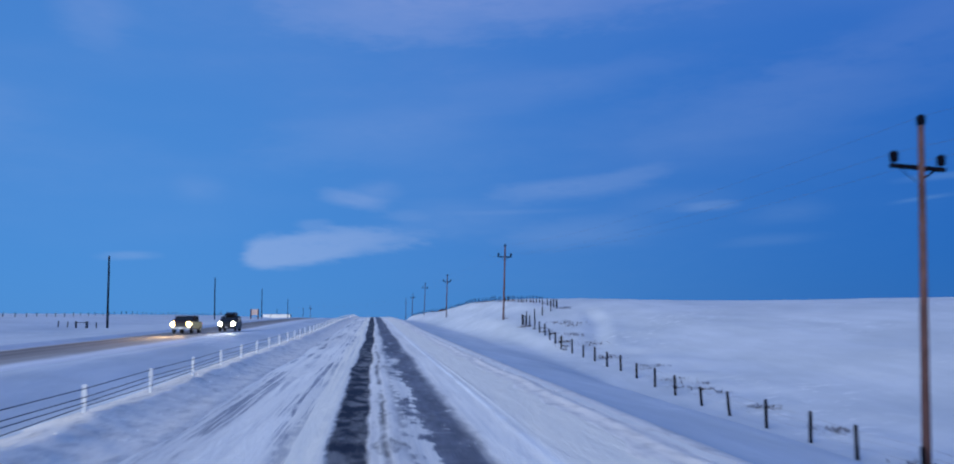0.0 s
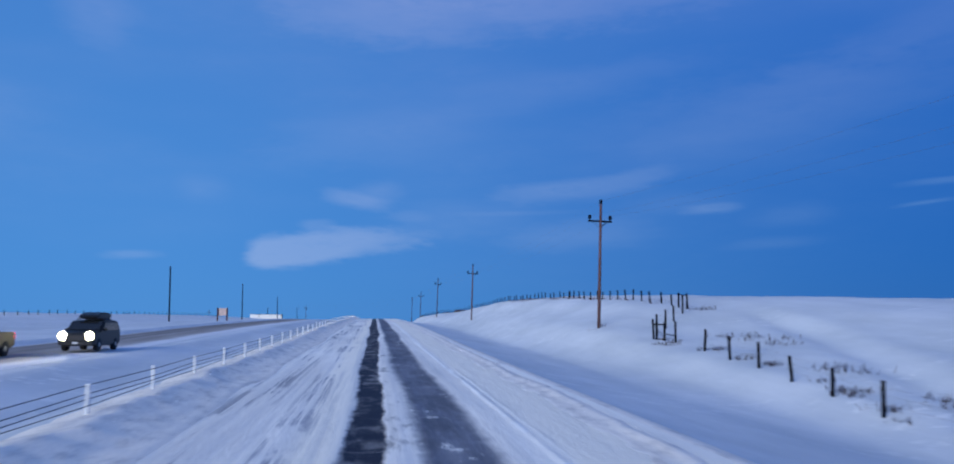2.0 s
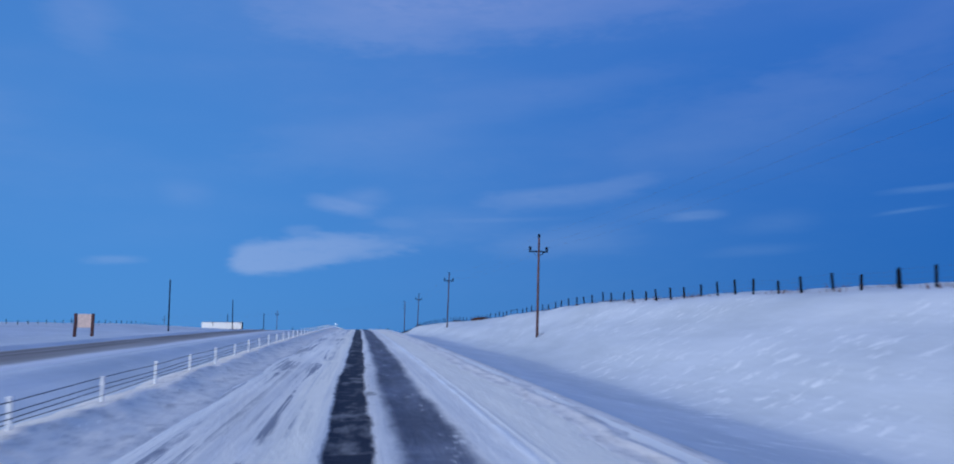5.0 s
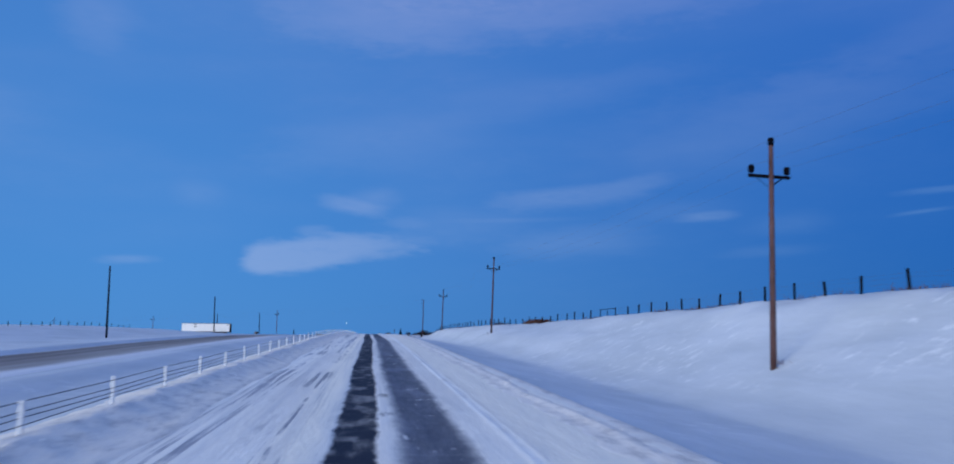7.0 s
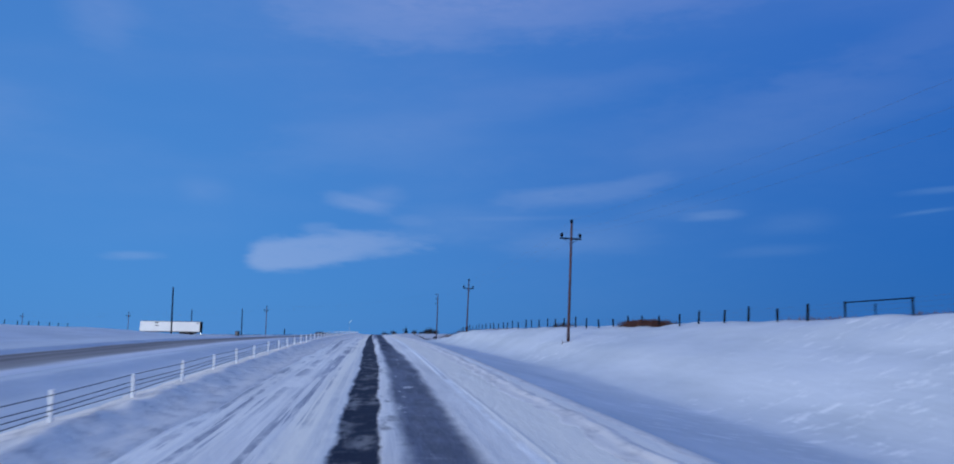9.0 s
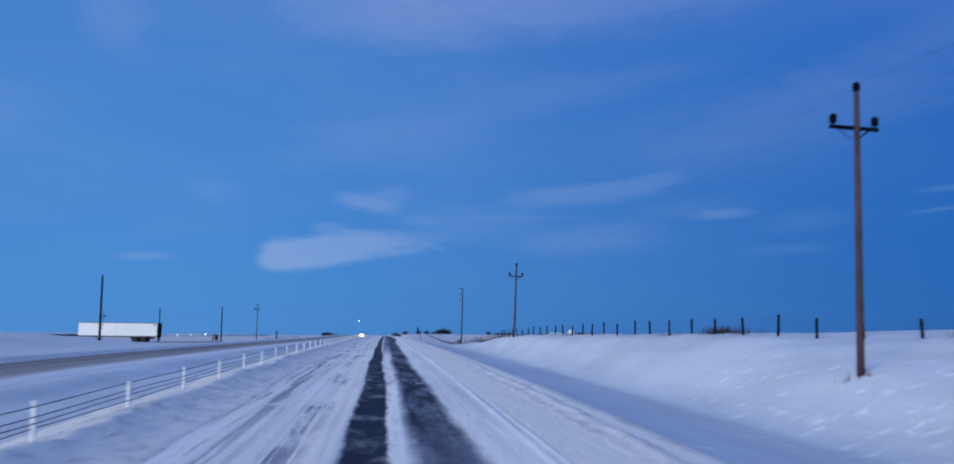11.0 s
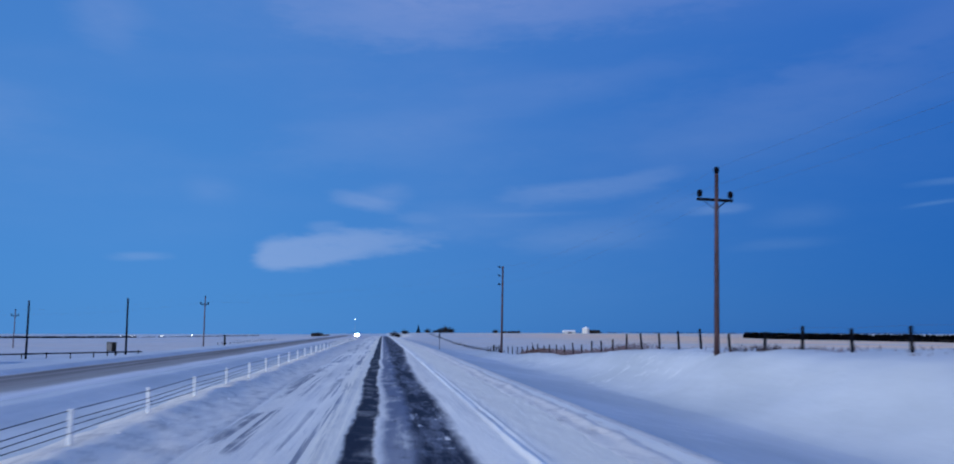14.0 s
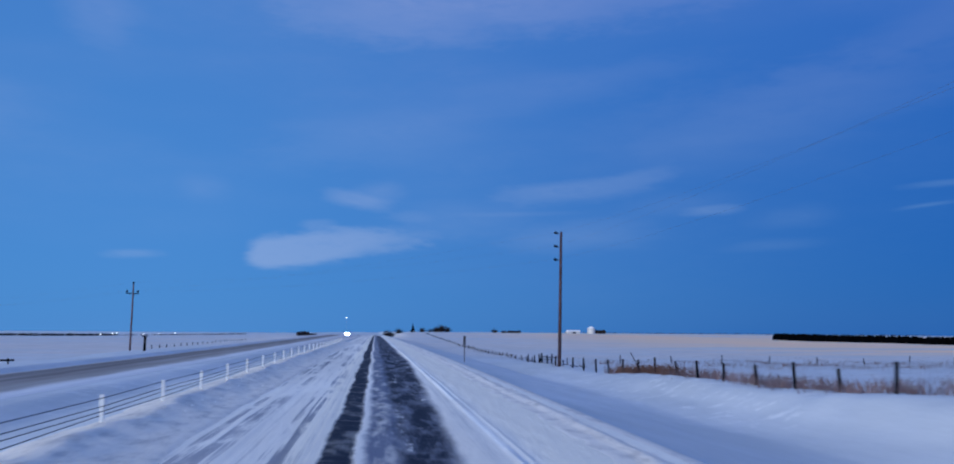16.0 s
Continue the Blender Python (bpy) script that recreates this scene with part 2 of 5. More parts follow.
def road_material():
    """Snow-packed asphalt: two bared wheel tracks, icy streaks in the passing lane, drifted shoulders."""
    m = Mat("snowy_asphalt", 0.85)
    wander = m.math("MULTIPLY", m.math("SUBTRACT", m.noise(0.05, (0, 1, 0), 2), 0.5), 0.55)
    ragged = m.math("MULTIPLY", m.math("SUBTRACT", m.noise(1.1, (1.6, 0.40, 1), 6, 0.7, 1.0), 0.5), 0.36)
    teeth = m.math("MULTIPLY", m.math("SUBTRACT", m.noise(2.6, (0.35, 1.2, 1), 4, 0.6, 5.0), 0.5), 0.14)
    x = m.math("ADD", m.math("ADD", m.x, wander), m.math("ADD", ragged, teeth))
    late = m.ramp(m.y, 304, 330)
    later = m.ramp(m.y, 352, 392)
    broad = m.ramp(m.y, 410, 472)
    # the bared tracks
    early = m.ramp(m.y, 120, 70)
    mid = m.math("MULTIPLY", m.ramp(m.y, 110, 170), m.ramp(m.y, 350, 308))
    left = m.band(x, m.math("ADD", m.math("MULTIPLY_ADD", early, -0.16, m.math("MULTIPLY_ADD", mid, 0.10, -0.24)), m.math("MULTIPLY_ADD", late, -0.16, m.math("MULTIPLY", later, -0.18))), m.math("MULTIPLY_ADD", mid, 0.08, m.math("MULTIPLY_ADD", later, -0.06, 0.36)), 0.07)
    right_at = m.math("MULTIPLY_ADD", broad, 0.38, m.math("MULTIPLY_ADD", late, -0.30, m.math("MULTIPLY_ADD", early, -0.06, 1.36)))
    right_half = m.math("MULTIPLY_ADD", broad, 0.38, m.math("MULTIPLY_ADD", early, 0.02, m.math("MULTIPLY_ADD", late, -0.12, 0.62)))
    right = m.band(x, right_at, right_half, 0.20)
    # a thin grey glaze spreads from the right track towards the left one
    glaze = m.math("MULTIPLY", m.band(x, 0.30, 0.36, 0.12), later)
    flakes = m.math("MULTIPLY_ADD", m.noise(1.0, (1.6, 0.24, 1), 6, 0.62, 11.0), 0.5, m.math("MULTIPLY", m.noise(3.0, (0.9, 0.55, 1), 5, 0.65, 19.0), 0.5))
    bias = m.math("ADD", m.math("MULTIPLY", late, 0.012), m.math("MULTIPLY", early, m.math("MULTIPLY", m.band(x, 0.92, 0.30, 0.20), 0.16)))
    holes = m.ramp(m.math("ADD", flakes, bias), 0.575, 0.650)
    comb = m.ramp(m.noise(1.0, (0.5, 6.0, 1), 4, 0.6, 61.0), 0.58, 0.72, 0.0, 0.26)
    holes = m.math("MAXIMUM", holes, comb)
    film = m.ramp(m.noise(0.8, (1.4, 0.3, 1), 6, 0.72, 13.0), 0.30, 0.66, 0.22, 0.72)
    patchy = m.ramp(m.noise(1.0, (2.0, 0.32, 1), 6, 0.64, 81.0), 0.38, 0.54, 0.85, 2.0)
    worn = m.math("ADD", m.math("MULTIPLY", late, patchy), m.math("SUBTRACT", 1.0, late))
    mottle = m.ramp(m.math("ADD", m.noise(1.2, (1.3, 0.55, 1), 5, 0.58, 12.0), m.math("MULTIPLY", early, 0.06)), 0.48, 0.70, 1.0, 0.74)
    bare = m.math("MAXIMUM", m.math("MULTIPLY", left, m.math("MULTIPLY", mottle, m.math("SUBTRACT", 1.0, comb))), m.math("MULTIPLY", m.math("MULTIPLY", right, m.math("MINIMUM", m.math("MULTIPLY", film, m.math("MULTIPLY", worn, 0.9)), 1.0)), m.math("SUBTRACT", 1.0, m.math("MULTIPLY", holes, 0.85))))
    middle = m.math("MULTIPLY", m.band(x, 0.55, 0.55, 0.15), m.ramp(m.noise(1.3, (1.0, 0.35, 1), 6, 0.7, 17.0), 0.54, 0.68, m.math("MULTIPLY", later, 0.10), 0.6))
    bare = m.math("MAXIMUM", bare, middle)
    seam = m.math("MULTIPLY", m.math("MULTIPLY", m.band(x, 0.27, 0.06, 0.06), early), m.ramp(m.noise(0.8, (0, 0.4, 0), 3, 0.6, 91.0), 0.40, 0.52, 0.0, 0.75))
    bare = m.math("MAXIMUM", bare, seam)
    # icy streaks between the tracks and the bank
    streak = m.ramp(m.noise(1.0, (4.2, 0.05, 1), 6, 0.66, 21.0), 0.48, 0.57)
    streak = m.math("MULTIPLY", streak, m.ramp(m.noise(0.50, (1.2, 0.30, 1), 6, 0.66, 23.0), 0.42, 0.54))
    ruts = m.ramp(m.noise(1.0, (2.6, 0.006, 1), 4, 0.6, 71.0), 0.46, 0.62)
    passing = m.ramp(m.x, 2.9, 2.3)
    zone = m.math("MAXIMUM", m.band(x, -1.75, 0.35, 0.3), m.math("MAXIMUM", m.band(x, -3.3, 0.55, 0.4), m.math("MULTIPLY", m.band(x, 4.3, 1.3, 0.6), 0.08)))
    icy = m.math("MULTIPLY", m.math("MULTIPLY", streak, passing), m.math("MULTIPLY_ADD", zone, 0.84, 0.16))
    fine = m.noise(30.0, detail=5)
    tone = m.ramp(m.noise(0.35, (1.2, 0.10, 1), 6, 0.6, 31.0), 0.3, 0.7)
    snow = m.mix(tone, (0.80, 0.765, 0.72), (0.99, 0.95, 0.88))
    snow = m.mix(m.math("MULTIPLY", m.band(x, -1.15, 0.46, 0.3), 0.85), snow, (1.0, 0.93, 0.80))
    snow = m.mix(m.math("MULTIPLY", m.math("MULTIPLY", ruts, passing), 0.30), snow, (0.55, 0.56, 0.60))
    snow = m.mix(m.math("MULTIPLY", m.band(m.x, 4.2, 1.1, 0.3), 0.85), snow, (0.92, 0.86, 0.755))
    # snow ridge freshly cast up beside the right track, whitened to look strongly lit
    lit_ridge = m.band(m.x, m.math("MULTIPLY_ADD", m.ramp(m.y, 382, 366), 0.24, 2.68), 0.10, 0.08)
    snow = m.mix(m.math("MULTIPLY", lit_ridge, m.math("MULTIPLY", m.ramp(m.y, 330, 350, 0.65, 1.0), m.ramp(m.noise(0.7, (1, 0.5, 1), 5, 0.6, 97.0), 0.36, 0.52))), snow, (1.0, 0.985, 0.95))
    tar = m.mix(fine, (0.010, 0.013, 0.026), (0.034, 0.040, 0.064))
    ice = m.mix(tone, (0.24, 0.25, 0.29), (0.42, 0.43, 0.48))
    c = m.mix(icy, snow, ice)
    c = m.mix(m.math("MULTIPLY", m.math("MULTIPLY", right, m.math("SUBTRACT", 1.0, holes)), 0.80), c, m.mix(late, (0.115, 0.145, 0.23), (0.13, 0.155, 0.24)))
    c = m.mix(m.math("MULTIPLY", glaze, m.ramp(m.noise(1.0, (1.8, 0.45, 1), 6, 0.66, 87.0), 0.46, 0.68, 0.97, 0.40)), c, (0.15, 0.18, 0.27))
    m.colour(m.mix(bare, c, tar))
    m.rough(0.85)
    m.b.inputs["Specular IOR Level"].default_value = 0.15
    clods = m.noise(3.0, (1.5, 0.4, 1), 6, 0.7, 41.0)
    m.bump(m.math("SUBTRACT", m.math("MULTIPLY", clods, 0.8), m.math("MULTIPLY", bare, 0.6)), 0.5, 0.06)
    return m.m


def far_road_material():
    """The other carriageway: mostly bared, brownish and damp, with snow blown along it."""
    m = Mat("damp_asphalt", 0.85, 0.0, 0.15)
    ragged = m.math("MULTIPLY", m.math("SUBTRACT", m.noise(0.4, (1.0, 0.25, 1), 6, 0.65), 0.5), 1.5)
    x = m.math("ADD", m.x, ragged)
    bare = m.band(x, -18.9, 3.1, 0.7)
    film = m.ramp(m.noise(0.6, (1.4, 0.06, 1), 6, 0.65, 3.0), 0.35, 0.70, 0.15, 0.85)
    fine = m.noise(24.0, detail=5)
    tar = m.mix(fine, (0.18, 0.155, 0.15), (0.28, 0.245, 0.235))
    tar = m.mix(film, tar, (0.40, 0.38, 0.37))
    tar = m.mix(m.math("MULTIPLY", m.math("MAXIMUM", m.band(x, -21.0, 0.7, 0.5), m.band(x, -19.3, 0.45, 0.4)), 0.45), tar, (0.085, 0.076, 0.074))
    tar = m.mix(m.math("MULTIPLY", m.ramp(x, -17.8, -16.4), 0.5), tar, (0.42, 0.40, 0.39))
    snow = m.mix(m.noise(0.8, (1, 0.2, 1), 5, 0.6, 8.0), (0.66, 0.68, 0.73), (0.84, 0.84, 0.86))
    m.colour(m.mix(bare, snow, tar))
    m.bump(m.noise(6.0, (1.4, 0.5, 1), 5), 0.4, 0.03)
    return m.m


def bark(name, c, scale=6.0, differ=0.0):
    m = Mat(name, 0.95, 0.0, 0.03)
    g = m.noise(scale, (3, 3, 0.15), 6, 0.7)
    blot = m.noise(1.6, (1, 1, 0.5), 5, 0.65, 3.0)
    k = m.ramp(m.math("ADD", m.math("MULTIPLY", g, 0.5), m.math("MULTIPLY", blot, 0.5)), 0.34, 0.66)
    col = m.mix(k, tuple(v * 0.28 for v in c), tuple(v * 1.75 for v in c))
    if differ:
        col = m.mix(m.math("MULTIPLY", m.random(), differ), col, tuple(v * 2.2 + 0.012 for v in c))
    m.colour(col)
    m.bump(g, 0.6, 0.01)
    return m.m


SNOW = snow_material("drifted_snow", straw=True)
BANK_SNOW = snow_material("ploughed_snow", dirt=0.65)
ROAD = road_material()
FAR_ROAD = far_road_material()
POLE_WOOD = bark("weathered_pole_wood", (0.070, 0.039, 0.039), 6.0, 0.5)
# darker copy of the pole wood, for the poles from y 326 to 488
DARKER_POLE = bark("darker_pole_wood", (0.050, 0.031, 0.036), 6.0, 0.3)
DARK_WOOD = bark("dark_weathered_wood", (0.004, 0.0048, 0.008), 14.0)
GREY_WOOD = bark("grey_pole_wood", (0.008, 0.010, 0.018))
PORCELAIN = plain("dark_glazed_porcelain", (0.003, 0.004, 0.008), 0.8, spec=0.02)
STEEL = plain("galvanised_steel", (0.42, 0.43, 0.45), 0.45, 0.9)
DARK_STEEL = plain("dark_steel", (0.05, 0.05, 0.055), 0.5, 0.6)
CABLE = plain("dark_steel_cable", (0.05, 0.065, 0.10), 0.55, 0.5)
CONDUCTOR = plain("aluminium_conductor", (0.12, 0.12, 0.13), 0.55, 0.4)
POST_WHITE = plain("frosted_white_post", (0.56, 0.60, 0.68), 0.6, vary=0.08)
BARBED = plain("rusty_fence_wire", (0.10, 0.075, 0.06), 0.7, 0.3)
PALE_STRAW = plain("pale_dry_grass", (0.150, 0.108, 0.122), 0.9, grain=3.0, vary=0.35)
STRAW = plain("dry_grass", (0.110, 0.060, 0.050), 0.9, grain=3.0, vary=0.4)
WEED = plain("dead_weeds", (0.034, 0.023, 0.027), 0.9, grain=3.0, vary=0.4)
RUST_GRASS = plain("rusty_dry_grass", (0.060, 0.024, 0.019), 0.9, grain=3.0, vary=0.4)
BRUSH = plain("bare_twigs", (0.030, 0.026, 0.028), 0.95, spec=0.05, grain=1.0, vary=0.3)
SPRUCE = plain("dark_spruce_needles", (0.0016, 0.0019, 0.0026), 0.95, spec=0.0, grain=1.0, vary=0.4)
WHITE_PAINT = plain("white_trailer_paint", (0.78, 0.77, 0.75), 0.45, grain=2.0, vary=0.06)
WHITE_WALL = plain("white_farm_wall", (0.50, 0.50, 0.52), 0.6, grain=0.5, vary=0.06)
ROOF_SNOW = plain("snowy_roof", (0.80, 0.80, 0.82), 0.7, grain=0.5, vary=0.05)
RUBBER = plain("black_rubber", (0.018, 0.018, 0.020), 0.8)
CAR_DARK = plain("dark_car_paint", (0.008, 0.009, 0.011), 0.45, 0.0, grain=2.0, vary=0.15, bump=0.0)
CAR_RED = plain("maroon_truck_paint", (0.030, 0.010, 0.010), 0.45, 0.0, grain=2.0, vary=0.15, bump=0.0)
GLASS = plain("dark_car_glass", (0.012, 0.014, 0.018), 0.12, 0.0, grain=1.0, bump=0.0)
LAMP_WHITE = glow("headlight_white", (1.0, 0.95, 0.62), 16.0)
LAMP_AMBER = glow("headlight_warm", (1.0, 0.66, 0.24), 14.0)
LAMP_MAST = glow("mast_lamp", (1.0, 0.98, 0.92), 6.0)
LAMP_RED = glow("tail_light_red", (1.0, 0.05, 0.08), 5.0)
LAMP_FAR = glow("distant_lamp", (1.0, 0.98, 0.90), 400.0)
GREY_PAINT = plain("grey_sheet_metal", (0.13, 0.13, 0.14), 0.6)
# near black: dark pipe rail and box, and the trailer's shaded rear end
NEAR_BLACK = plain("near_black", (0.008, 0.008, 0.010), 0.9, spec=0.1)
SIGN_LEG = plain("dark_red_timber", (0.055, 0.022, 0.026), 0.8, grain=6.0)
SIGN_BACK = plain("bare_plywood_sign_back", (0.52, 0.40, 0.38), 0.7, grain=4.0)

# ---- shape tools ----


def part(name, bm, material, parent=None, label="", smooth=False):
    """Link a bmesh as one mesh object, under a thing or a part where one is given."""
    me = bpy.data.meshes.new(name)
    bm.to_mesh(me)
    bm.free()
    me.materials.append(material)
    if smooth:
        me.polygons.foreach_set("use_smooth", [True] * len(me.polygons))
    ob = new(name, me)
    ob.parent = parent
    if label:
        ob["label"] = label
    return ob


def share(name, me, parent, m):
    """One more object on a mesh that is there already."""
    ob = new(name, me)
    ob.parent = parent
    ob.matrix_basis = m
    return ob


def thing(name, at, label, category, group="", kind="", turn=0.0, lean=0.0):
    ob = new(name)
    ob.empty_display_size = 0.3
    ob.matrix_basis = pose(*at, 0, lean, turn)
    return tagged(ob, label, category, group, kind)


def box(bm, lo, hi, bevel=0.0):
    c, s = [(a + b) / 2 for a, b in zip(lo, hi)], [abs(b - a) for a, b in zip(lo, hi)]
    made = bmesh.ops.create_cube(bm, size=1, matrix=Matrix.Translation(c) @ Matrix.Diagonal((*s, 1)))["verts"]
    if bevel:
        edges = list({e for v in made for e in v.link_edges})
        bmesh.ops.bevel(bm, geom=edges, offset=bevel, segments=1, affect="EDGES")
    return bm


def rod(bm, a, b, r0, r1=None, n=8):
    """A tapered round bar from a to b."""
    a, b = Vector(a), Vector(b)
    q = (b - a).to_track_quat("Z", "Y").to_matrix().to_4x4()
    bmesh.ops.create_cone(bm, cap_ends=True, segments=n, radius1=r0, radius2=r0 if r1 is None else r1, depth=(b - a).length,
                          matrix=Matrix.Translation((a + b) / 2) @ q)
    return bm


def lathe(bm, rings, n=10, at=(0, 0, 0)):
    """A turned solid from (radius, height) rings."""
    loops = []
    for r, h in rings:
        loops.append([bm.verts.new((at[0] + r * math.cos(k * math.tau / n), at[1] + r * math.sin(k * math.tau / n), at[2] + h)) for k in range(n)])
    for p, q in zip(loops, loops[1:]):
        for k in range(n):
            bm.faces.new((p[k], p[(k + 1) % n], q[(k + 1) % n], q[k]))
    bm.faces.new(reversed(loops[0]))
    bm.faces.new(loops[-1])
    return bm


def line(bm, points, r, n=4):
    """A thin tube through points."""
    rings = []
    for i, p in enumerate(points):
        d = (Vector(points[min(i + 1, len(points) - 1)]) - Vector(points[max(i - 1, 0)])).normalized()
        u = d.cross(Vector((0, 0, 1))).normalized()
        v = u.cross(d)
        rings.append([bm.verts.new(Vector(p) + (u * math.cos(k * math.tau / n) + v * math.sin(k * math.tau / n)) * r) for k in range(n)])
    for p, q in zip(rings, rings[1:]):
        for k in range(n):
            bm.faces.new((p[k], p[(k + 1) % n], q[(k + 1) % n], q[k]))
    return bm


def extrude_side(bm, outline, x0, x1):
    """A solid from a side outline of (y, z) points, between x0 and x1."""
    a = [bm.verts.new((x0, y, z)) for y, z in outline]
    b = [bm.verts.new((x1, y, z)) for y, z in outline]
    bm.faces.new(a)
    bm.faces.new(list(reversed(b)))
    for i in range(len(outline)):
        j = (i + 1) % len(outline)
        bm.faces.new((a[j], a[i], b[i], b[j]))
    bmesh.ops.recalc_face_normals(bm, faces=bm.faces)
    return bm


def sheet(name, xs, ys, z, material, label="", kind="structure", category=""):
    """A grid mesh over the lines xs and ys at the heights z[y, x]."""
    nx, ny = len(xs), len(ys)
    co = np.empty((ny, nx, 3))
    co[..., 0], co[..., 1], co[..., 2] = xs[None, :], ys[:, None], z
    k = (np.arange(ny - 1)[:, None] * nx + np.arange(nx - 1)[None, :]).ravel()
    quads = np.stack([k, k + 1, k + nx + 1, k + nx], 1)
    me = bpy.data.meshes.new(name)
    me.vertices.add(nx * ny)
    me.vertices.foreach_set("co", co.ravel())
    me.loops.add(quads.size)
    me.loops.foreach_set("vertex_index", quads.ravel())
    me.polygons.add(len(quads))
    me.polygons.foreach_set("loop_start", np.arange(len(quads)) * 4)
    me.polygons.foreach_set("use_smooth", np.ones(len(quads), bool))
    me.materials.append(material)
    me.update()
    me.validate()
    return tagged(new(name, me), label, category, kind=kind)


# ---- the lie of the land ----


def curve(pairs):
    """A smooth curve without overshoot through (at, value) pairs."""
    px, py = (np.array(v, float) for v in zip(*pairs))
    h, s = np.diff(px), np.diff(py) / np.diff(px)
    d = np.zeros_like(py)
    same = s[1:] * s[:-1] > 0
    w1, w2 = 2 * h[1:] + h[:-1], h[1:] + 2 * h[:-1]
    d[1:-1][same] = ((w1 + w2)[same] / (w1[same] / s[:-1][same] + w2[same] / s[1:][same]))
    d[0], d[-1] = s[0], s[-1]

    def at(v):
        v = np.clip(np.asarray(v, float), px[0], px[-1])
        i = np.clip(np.searchsorted(px, v, "right") - 1, 0, len(h) - 1)
        t = (v - px[i]) / h[i]
        return ((1 + 2 * t) * (1 - t) ** 2 * py[i] + t * (1 - t) ** 2 * h[i] * d[i]
                + t * t * (3 - 2 * t) * py[i + 1] + t * t * (t - 1) * h[i] * d[i + 1])
    return at


def ripple(x, y, size_x, size_y, seed=0):
    """Smooth noise between -1 and 1."""
    u, v = np.asarray(x, float) / size_x, np.asarray(y, float) / size_y
    i, j = np.floor(u), np.floor(v)
    a, b = u - i, v - j
    a, b = a * a * (3 - 2 * a), b * b * (3 - 2 * b)

    def cell(p, q):
        w = np.sin(p * 127.1 + q * 311.7 + seed * 74.7) * 43758.5453
        return (w - np.floor(w)) * 2 - 1
    return ((cell(i, j) * (1 - a) + cell(i + 1, j) * a) * (1 - b) + (cell(i, j + 1) * (1 - a) + cell(i + 1, j + 1) * a) * b)


# the crown of the road climbs a long rise and levels out
road_z = curve([(-400, -9.0), (-60, -2.9), (43, -0.5), (90, 0.59), (137, 1.78), (195, 3.46), (230, 4.36), (252, 4.85), (308, 5.97),
                (331, 6.31), (354, 6.53), (376, 6.67), (410, 6.82), (480, 7.05), (600, 7.10), (780, 6.85), (1000, 5.8), (1600, 3.0), (4500, 1.0)])
far_road_z = curve([(-400, -8.8), (-60, -2.7), (43, -0.4), (137, 1.75), (195, 3.36), (252, 4.68), (308, 5.76), (354, 6.27), (410, 6.42), (480, 6.5), (600, 6.72), (740, 6.95), (830, 7.05), (900, 6.75), (1000, 5.6), (1600, 3.0), (4500, 1.0)])
# heights along lines beside the road, each at its own x
LEFT_EDGE, RIGHT_EDGE = -5.3, 5.75
ditch_z = curve([(-400, -11), (40, -2.6), (75, -1.75), (100, -0.75), (142, 0.72), (165, 1.38), (241, 3.40), (326, 5.02), (407, 5.62), (440, 5.7), (488, 5.6), (560, 5.3), (780, 6.2), (1000, 5.4), (1600, 3), (4500, 1)])
toe_z = curve([(-400, -11), (40, -3.2), (74, -2.6), (85, -2.0), (92, -1.55), (100, -1.02), (109, -0.40), (115, 0.22), (122, 0.88), (131, 1.68), (136, 1.98), (142, 2.24), (148, 2.64), (155, 3.05), (180, 3.7), (241, 4.95), (326, 6.85), (350, 7.40), (380, 7.85), (407, 8.1), (428, 7.55), (447, 6.8), (460, 6.5), (475, 6.2), (488, 6.1), (560, 4.9), (780, 6.4), (1000, 7.5), (1600, 5), (4500, 2)])
brow_z = curve([(-400, -10), (40, -2.9), (78, -1.9), (100, -0.2), (120, 1.5), (140, 3.1), (148, 4.0), (155, 4.78), (164, 5.55), (175, 6.15), (193, 7.0), (227, 7.9), (245, 8.45), (278, 8.5), (300, 8.3), (342, 8.45), (366, 8.25), (400, 8.0), (447, 6.6), (461, 6.1), (496, 5.2), (560, 4.7), (780, 6.4), (1000, 8.0), (1600, 6), (4500, 3)])
brow_rise = curve([(-400, 0), (300, 0), (330, 0.25), (347, 0.62), (360, 0.55), (378, 0.33), (400, 0.22), (425, 0.12), (450, 0.0), (4500, 0)])
